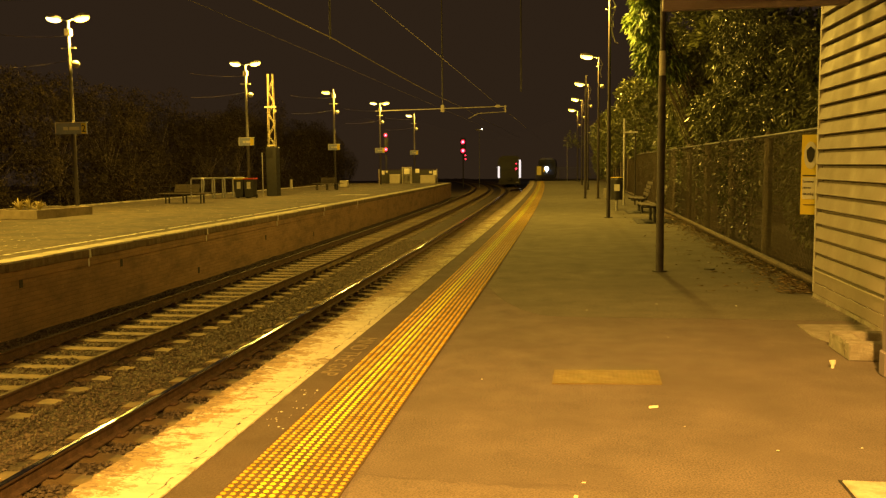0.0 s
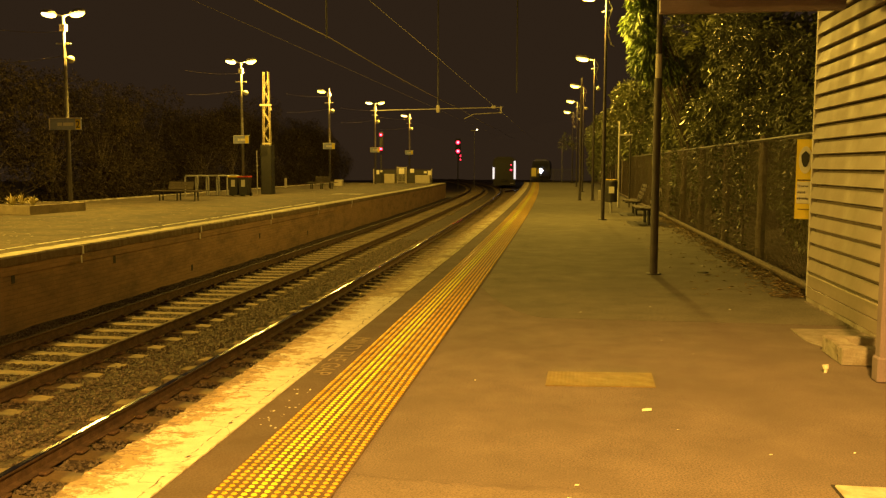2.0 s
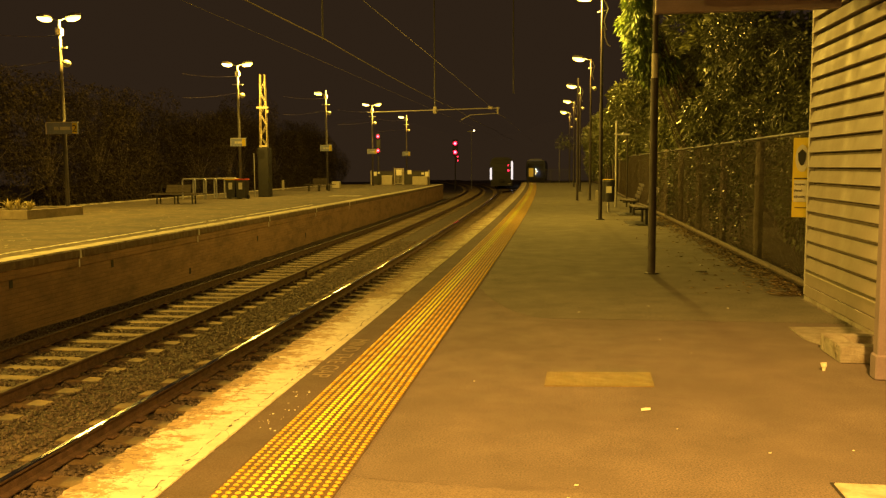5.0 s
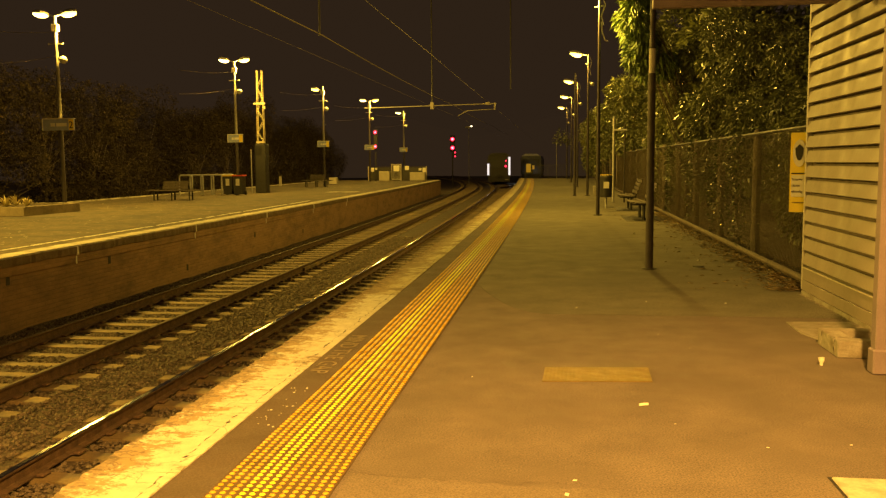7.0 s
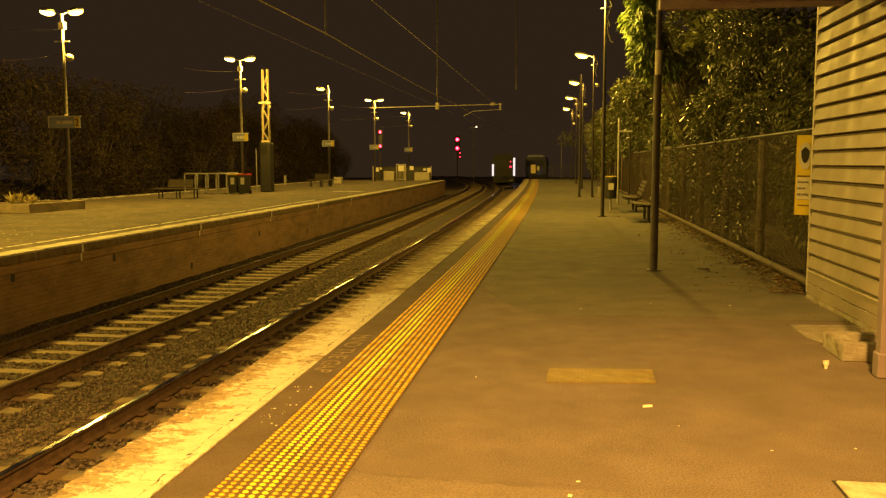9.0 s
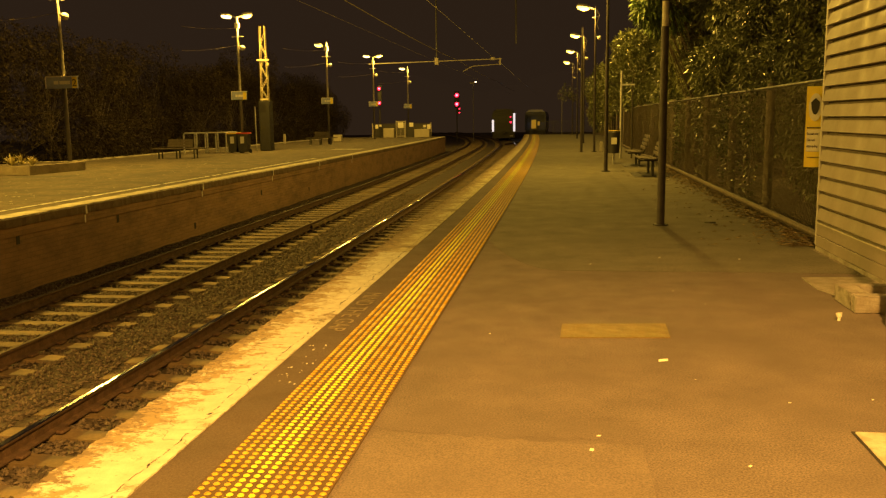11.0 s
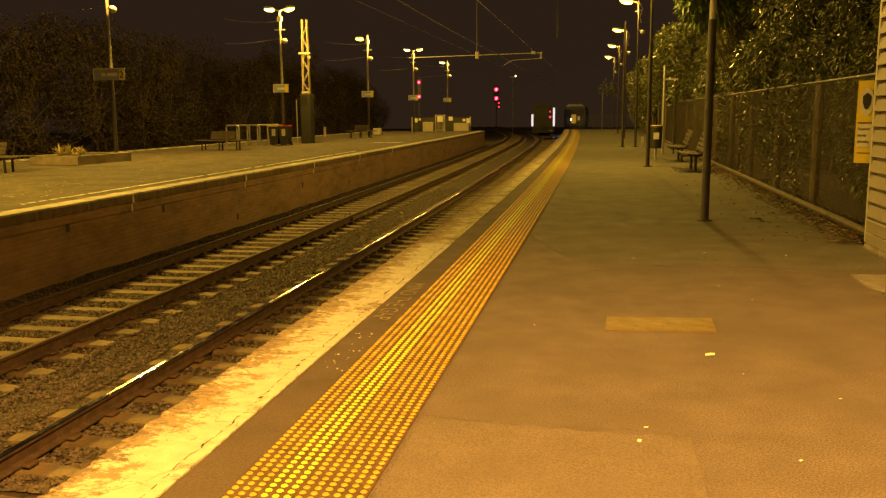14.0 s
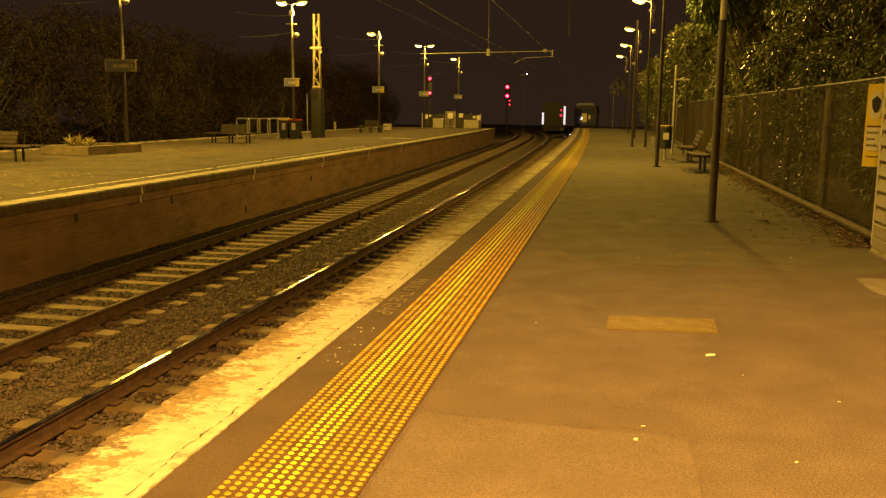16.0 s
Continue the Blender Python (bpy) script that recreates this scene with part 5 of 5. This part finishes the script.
def platform_ends():
    # far end of the opposite platform: gate, cabinets and rails
    f = thing("end_fence", (-17.1, 75.6, 0), "dark mesh end fence with pale posts and notices", "fence")
    for x in (0, 2.9, 5.3):
        part("post", Shape().box(x - 0.04, x + 0.04, -0.04, 0.04, 0, 1.3, b=0.008), CABINET, f)
    part("rail", Shape().box(0, 5.3, -0.02, 0.02, 1.2, 1.25), FENCE, f)
    part("screen", Shape().box(0.05, 5.25, 0.0, 0.015, 0.05, 1.19), DARK_STEEL, f, "dark mesh screen")
    for x, z, w, h in ((0.22, 0.82, 0.3, 0.36), (0.62, 0.98, 0.2, 0.2), (3.35, 0.95, 0.36, 0.36), (4.95, 0.75, 0.3, 0.4), (4.6, 0.9, 0.26, 0.2)):
        part("notice", Shape().box(x, x + w, -0.03, -0.01, z, z + h), SIGN_WHITE, f, "pale notice")
    g = thing("white_gate", (-14.95, 75.45, 0), "white barred platform-end gate with a notice", "gate")
    part("frame", Shape().box(0, 0.06, 0, 0.04, 0, 1.5).box(0.84, 0.9, 0, 0.04, 0, 1.5).box(0.061, 0.839, 0, 0.04, 1.4, 1.46).box(0.061, 0.839, 0, 0.04, 0.1, 0.16), CABINET, g)
    for i in range(6):
        part("bar", Shape().box(0.15 + 0.12 * i, 0.18 + 0.12 * i, 0.005, 0.035, 0.16, 1.4), CABINET, g)
    part("notice", Shape().box(0.2, 0.7, -0.02, 0.0, 0.85, 1.35), SIGN_WHITE, g, "pale notice")
    for x, w, h in ((-16.0, 0.95, 0.85), (-13.2, 1.35, 0.75)):
        c = thing("equipment_cabinet", (x, 75.2, 0), "low cream equipment cabinet", "cabinet", "cabinets at the platform end")
        part("body", Shape().box(0, w, -0.25, 0.25, 0, h, b=0.02), CABINET, c)
        part("door", Shape().box(0.04, w - 0.04, -0.265, -0.251, 0.06, h - 0.06, b=0.005), CABINET, c)
    b = thing("box_on_platform", (-17.5, 65.0, 0), "pale low box on the platform", "box")
    part("body", Shape().box(-0.3, 0.3, -0.25, 0.25, 0, 0.5, b=0.02), CABINET, b)
    m = thing("marker_post", (-19.8, 59.0, 0), "short white marker post", "post")
    part("shaft", Shape().box(-0.08, 0.08, -0.05, 0.05, 0, 0.7, b=0.01), CABINET, m)
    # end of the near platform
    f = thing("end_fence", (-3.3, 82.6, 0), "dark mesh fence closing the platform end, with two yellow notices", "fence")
    for x in (0.05, 2.2, 4.4, 6.5):
        part("post", Shape().box(x - 0.035, x + 0.035, -0.035, 0.035, -1.42 if x < 1 else 0, 1.3), DARK_STEEL, f)
    net = Shape()
    for i in range(63):
        net.box(0.1 + 0.1 * i, 0.112 + 0.1 * i, 0.0, 0.012, 0.02, 1.22)
    for i in range(8):
        net.box(0.1, 6.4, 0.014, 0.022, 0.1 + 0.15 * i, 0.11 + 0.15 * i)
    part("screen", net, DARK_STEEL, f, "dark mesh screen")
    # Added panel that keeps the arriving headlight out of sight from 6 s.
    part("panel", Shape().box(0.13, 0.80, -0.034, -0.022, 0.45, 1.42), BIN, f, "dark panel added to hide the train headlight")
    part("rail", Shape().box(0, 6.5, -0.03, 0.03, 1.23, 1.28), DARK_STEEL, f)
    part("notice", Shape().box(0.13, 0.57, -0.06, -0.04, 0.58, 1.40), SIGN_PALE, f, "yellow warning notice")
    part("notice", Shape().box(0.72, 0.92, -0.06, -0.04, 0.86, 1.24), SIGN_PALE, f, "small yellow notice")
    l = thing("distant_lamp_post", (-0.32, 97.0, 0), "thin distant lamp post beyond the platform", "street lamp")
    part("pole", Shape().tube((0, 0, -1.42), (0, 0, 4.2), 0.05, 0.04, 8), GALV, l)
    part("lamp_head", Shape().ball((-0.25, 0, 4.2), 0.2, 1.3, 0.6, 0.4, n=8), LAMP_BODY, l)
    d = thing("distant_lamp", (-11.6, 110.0, 0), "small distant lamp on a dark post", "street lamp")
    part("post", Shape().tube((0, 0, -1.42), (0, 0, 6.2), 0.035, n=8), GALV, d)
    part("lamp_head", Shape().ball((-0.12, 0, 6.1), 0.2, 2.2, 0.6, 0.5, n=8), LAMP_BODY, d)
    part("lens", Shape().ball((0.35, -0.05, 6.2), 0.10, n=8), FAR_GLOW, d)


# ---- trains ----
def railcar(name, at, label, blue):
    t = thing(name, at, label, "train")
    z0, z1 = 0.9, 3.75
    prof = [(-1.45, z0), (1.45, z0), (1.48, 1.4), (1.46, 3.0), (1.3, 3.5), (0.8, z1), (-0.8, z1), (-1.3, 3.5), (-1.46, 3.0), (-1.48, 1.4)]
    part("body", Shape().prism(prof, 0, 23, "y"), TRAIN_BODY if blue else TRAIN_DARK, t)
    part("roof", Shape().prism([(-1.32, 3.52), (1.32, 3.52), (0.85, z1 + 0.06), (-0.85, z1 + 0.06)], -0.06, 22.9, "y"), TRAIN_ROOF if blue else TRAIN_DARK, t, "pale roof edge" if blue else "")
    part("windscreen", Shape().box(-1.2, 1.2, -0.03, -0.002, 2.05, 3.05, b=0.01), GLASS_DARK, t, "dark cab glass")
    part("coupler", Shape().box(-0.25, 0.25, -0.5, 0.0, 0.75, 1.05, b=0.03), DARK_STEEL, t)
    part("skirt", Shape().box(-1.35, 1.35, 0.05, 22.9, 0.25, 0.899), DARK_STEEL, t)
    for y in (3.0, 19.5):
        for dy in (-1.2, 1.2):
            for x in (-0.8, 0.8):
                part("wheel", Shape().tube((x - 0.06, y + dy, 0.46), (x + 0.06, y + dy, 0.46), 0.46, n=18), RUST, t)
    for i in range(6):
        for x in (-1.475, 1.475):
            part("side_window", Shape().box(x - 0.012, x + 0.012, 2.0 + 3.4 * i, 4.2 + 3.4 * i, 1.95, 2.85), GLASS_DARK, t)
    return t


def trains():
    a = railcar("standing_train", (-4.05 + bend(107), 107.0, RAIL), "dark standing train with glowing corner strips and red tail lamps", False)
    a.rotation_euler = (0, 0, 0.06)
    # Corner strips simply glow; there is no lit saloon behind them.
    for x in (-1.34, 1.3):
        part("corner_strip", Shape().box(x - 0.12, x + 0.12, -0.05, -0.031, 1.05, 2.5 if x < 0 else 3.3), STRIP_GLOW, a, "whitish glowing corner strip")
    for z, r in ((2.82, 0.08), (2.18, 0.12)):
        part("tail_lamp", Shape().tube((0.85, -0.06, z), (0.85, -0.12, z), r, n=12), RED_SMALL, a, "lit red tail lamp")
    part("step_light", Shape().box(0.75, 1.15, -0.08, -0.031, 0.45, 0.55), LABEL, a)
    b = railcar("arriving_train", (-4.05, 145.0, RAIL), "dark blue suburban train creeping in with its headlight lit", True)
    part("headlight", Shape().tube((-0.05, -0.05, 1.92), (-0.05, -0.12, 1.92), 0.34, 0.31, 16), WHITE_GLOW, b, "bright white headlight")
    part("lower_light", Shape().tube((0.05, -0.05, 1.5), (0.05, -0.1, 1.5), 0.09, n=10), WHITE_SMALL, b)
    part("marker_light", Shape().tube((-0.43, -0.05, 1.75), (-0.43, -0.12, 1.75), 0.15, n=10), WHITE_SMALL, b, "small white marker light")
    return b


# ---- plants ----
def crown(rnd, clumps, count, size, droop=0.3, slim=1.0):
    """Many small folded leaves scattered on the skins of uneven clumps."""
    s = Shape()
    weights = [c[3] ** 2 for c in clumps]
    for cx, cy, cz, r in rnd.choices(clumps, weights, k=count):
        while True:
            d = Vector((rnd.gauss(0, 1), rnd.gauss(0, 1), rnd.gauss(0, 1)))
            if d.length > 0.05:
                break
        d.normalize()
        q = Vector((cx, cy, cz)) + d * r * (0.55 + 0.5 * rnd.random() ** 0.6)
        if q.z < 0.12:
            q.z = 0.12 + 0.3 * rnd.random()
        along = (d + Vector((rnd.uniform(-1, 1), rnd.uniform(-1, 1), rnd.uniform(-1, 0.6) - droop))).normalized()
        side = along.cross(Vector((rnd.uniform(-1, 1), rnd.uniform(-1, 1), rnd.uniform(-1, 1)))).normalized()
        nrm = along.cross(side)
        ln = size * rnd.uniform(0.6, 1.4)
        w = ln * rnd.uniform(0.2, 0.3) * slim
        s.add([q, q + along * ln * 0.45 + side * w + nrm * w * 0.4, q + along * ln, q + along * ln * 0.45 - side * w + nrm * w * 0.4], [(0, 1, 2), (0, 2, 3)])
    return s


def leaf_mesh(s, name, mat):
    me = bpy.data.meshes.new(name)
    me.from_pydata(s.v, [], s.f)
    me.materials.append(mat)
    return me


def tree(at, height, clumps, count, size, mat, label, seed, kind="tree", stem=0.07, droop=0.3, slim=1.0):
    rnd = random.Random(seed)
    t = thing(kind, at, label, "tree" if kind == "tree" else "shrub", "trees along the line")
    s = Shape()
    top = Vector((rnd.uniform(-0.2, 0.2), rnd.uniform(-0.2, 0.2), height * 0.55))
    s.tube((0, 0, -0.6), top, stem, stem * 0.6, 8)
    for cx, cy, cz, r in clumps:
        k = rnd.uniform(0.3, 0.9)
        a = top * k
        mid = a.lerp(Vector((cx, cy, cz)), 0.55) + Vector((rnd.uniform(-0.15, 0.15), rnd.uniform(-0.15, 0.15), 0.1))
        s.tube(a, mid, stem * 0.3, stem * 0.2, 6).tube(mid, (cx, cy, cz), stem * 0.2, stem * 0.08, 5)
    part("trunk", s, BARK, t, smooth=True)
    part("crown", leaf_mesh(crown(rnd, clumps, count, size, droop, slim), "crown", mat), mat, t)
    return t


def plants():
    rnd = random.Random(77)
    # shrubs close behind the fence
    y, k = 12.3, 0
    while y < 44:
        h = (rnd.uniform(3.3, 4.3) if k % 2 else rnd.uniform(2.9, 3.5)) if y < 21 else rnd.uniform(4.0, 5.3)
        cl = []
        for i in range(19):
            f = i / 18
            z = h * (0.2 + 0.78 * f ** 0.7)
            out = 1.0 - 0.45 * f
            cl.append((rnd.uniform(-0.85, 1.2) * out, rnd.uniform(-1.25, 1.25) * out, z, rnd.uniform(0.28, 0.62)))
        tree((4.3 + rnd.uniform(-0.1, 0.5), y, 0.1), h, cl, 21000 if y < 24 else 9000, 0.098 if y < 24 else 0.16, LEAF, "glossy dark green shrub crowding over the fence", 100 + k, "shrub", 0.06, 0.9, 0.85)
        y += rnd.uniform(1.8, 2.4)
        k += 1
    # taller trees behind
    for i, (x, y, h) in enumerate(((7.6, 18, 4.0), (7.8, 24, 5.2), (6.6, 30, 7.0), (6.2, 38, 7.5), (6.0, 48, 7.5), (5.5, 58, 7), (5.6, 69, 7))):
        cl = [(rnd.uniform(-1.7, 1.5), rnd.uniform(-2, 2), h * rnd.uniform(0.3, 1.0), rnd.uniform(0.6, 1.2)) for _ in range(16)]
        tree((x, y, 0.3), h, cl, 9500, 0.24, LEAF, "broad-leaved tree behind the platform fence", 200 + i, "tree", 0.14)
    # sprays lit by the nearest lamp
    cl = []
    for i in range(24):
        z = 4.1 + 3.4 * i / 23
        cl.append((-1.15 - 0.32 * (z - 4.1) + rnd.uniform(-0.28, 0.5), rnd.uniform(-1.1, 0.6), z, rnd.uniform(0.2, 0.42)))
    tree((3.7, 26.0, 0.2), 7.0, cl, 11000, 0.24, LEAF_LIGHT, "pale green tree with slim drooping leaves beside the lamp", 300, "tree", 0.06, 1.3, 0.42)
    for i, (x, y) in enumerate(((3.5, 41.5), (3.4, 54), (3.3, 67), (3.2, 79))):
        cl = [(rnd.uniform(-0.9, 0.6), rnd.uniform(-2.5, 2.5), rnd.uniform(0.9, 5.6), rnd.uniform(0.35, 0.8)) for _ in range(18)]
        tree((x, y, 0.1), 5.5, cl, 5200, 0.17, LEAF, "lamp-lit shrub hanging over the far fence", 320 + i, "tree", 0.1)
    cl = [(rnd.uniform(-3.4, -1.7), rnd.uniform(-1, 1), rnd.uniform(4.5, 5.6), rnd.uniform(0.2, 0.45)) for _ in range(8)]
    tree((2.9, 84.6, -1.0), 6.5, cl, 260, 0.2, LEAF, "thin lit branches over the platform end", 350, "tree", 0.06)
    # creeper on the wire
    for i, (y, n) in enumerate(((15.4, 520), (17.5, 650), (20.6, 500), (24.6, 900), (27.5, 700))):
        s = Shape()
        for _ in range(n):
            q = Vector((3.08 + rnd.uniform(-0.12, 0.1), y + rnd.gauss(0, 0.42), 0.1 + 2.0 * rnd.random() ** 0.7))
            a = Vector((rnd.uniform(-1, 0.2), rnd.uniform(-1, 1), rnd.uniform(-1, 0.5))).normalized()
            b = a.cross(Vector((rnd.uniform(-1, 1), rnd.uniform(-1, 1), 1))).normalized()
            ln = rnd.uniform(0.04, 0.085)
            s.add([q, q + a * ln * 0.5 + b * ln * 0.3, q + a * ln, q + a * ln * 0.5 - b * ln * 0.3], [(0, 1, 2), (0, 2, 3)])
        c = thing("creeper", (0, 0, 0), "leafy creeper climbing the wire fence", "climbing plant", "creepers on the fence")
        part("stem", Shape().path([(3.1, y + 0.1 * math.sin(j), 0.0 + 0.24 * j) for j in range(9)], 0.012, 5), BARK, c)
        part("leaves", leaf_mesh(s, "leaves", LEAF_CREEPER), LEAF_CREEPER, c)
    # dark growth behind the opposite platform
    y, k = 20.0, 0
    while y < 100:
        h = rnd.uniform(5.5, 8.5)
        cl = [(rnd.uniform(-2.2, 1.0), rnd.uniform(-3, 3), h * rnd.uniform(0.05, 1.0), rnd.uniform(0.5, 1.2)) for _ in range(46)]
        tree((-26.5 + rnd.uniform(-1.2, 0.4), y, -1.3), h, cl, 17000, 0.14, LEAF_DARK, "dark scrubby tree behind the opposite platform", 400 + k, "tree", 0.08)
        y += rnd.uniform(3.6, 5)
        k += 1


ground()
distance()
right_platform()
left_platform()
building()
verandah_post_box()
overhead()
fence()
right_lamp_posts()
left_lamp_posts()
furniture()
lattice_mast()
signals()
platform_ends()
arriving = trains()
plants()
poster()
ground_details()
tracks()
coping()
tactile_strip()


def motions():
    rows = ((0.0, 151.0), (1.5, 148.0), (3.0, 144.5), (4.2, 139.5), (6.3, 123.6), (8.0, 123.0), (10.2, 122.4), (12.3, 119.4), (14.0, 118.8), (16.0, 117.8))
    walk(arriving, [(t, pose(-4.05, y, RAIL, 0, 0, 0)) for t, y in rows])


motions()
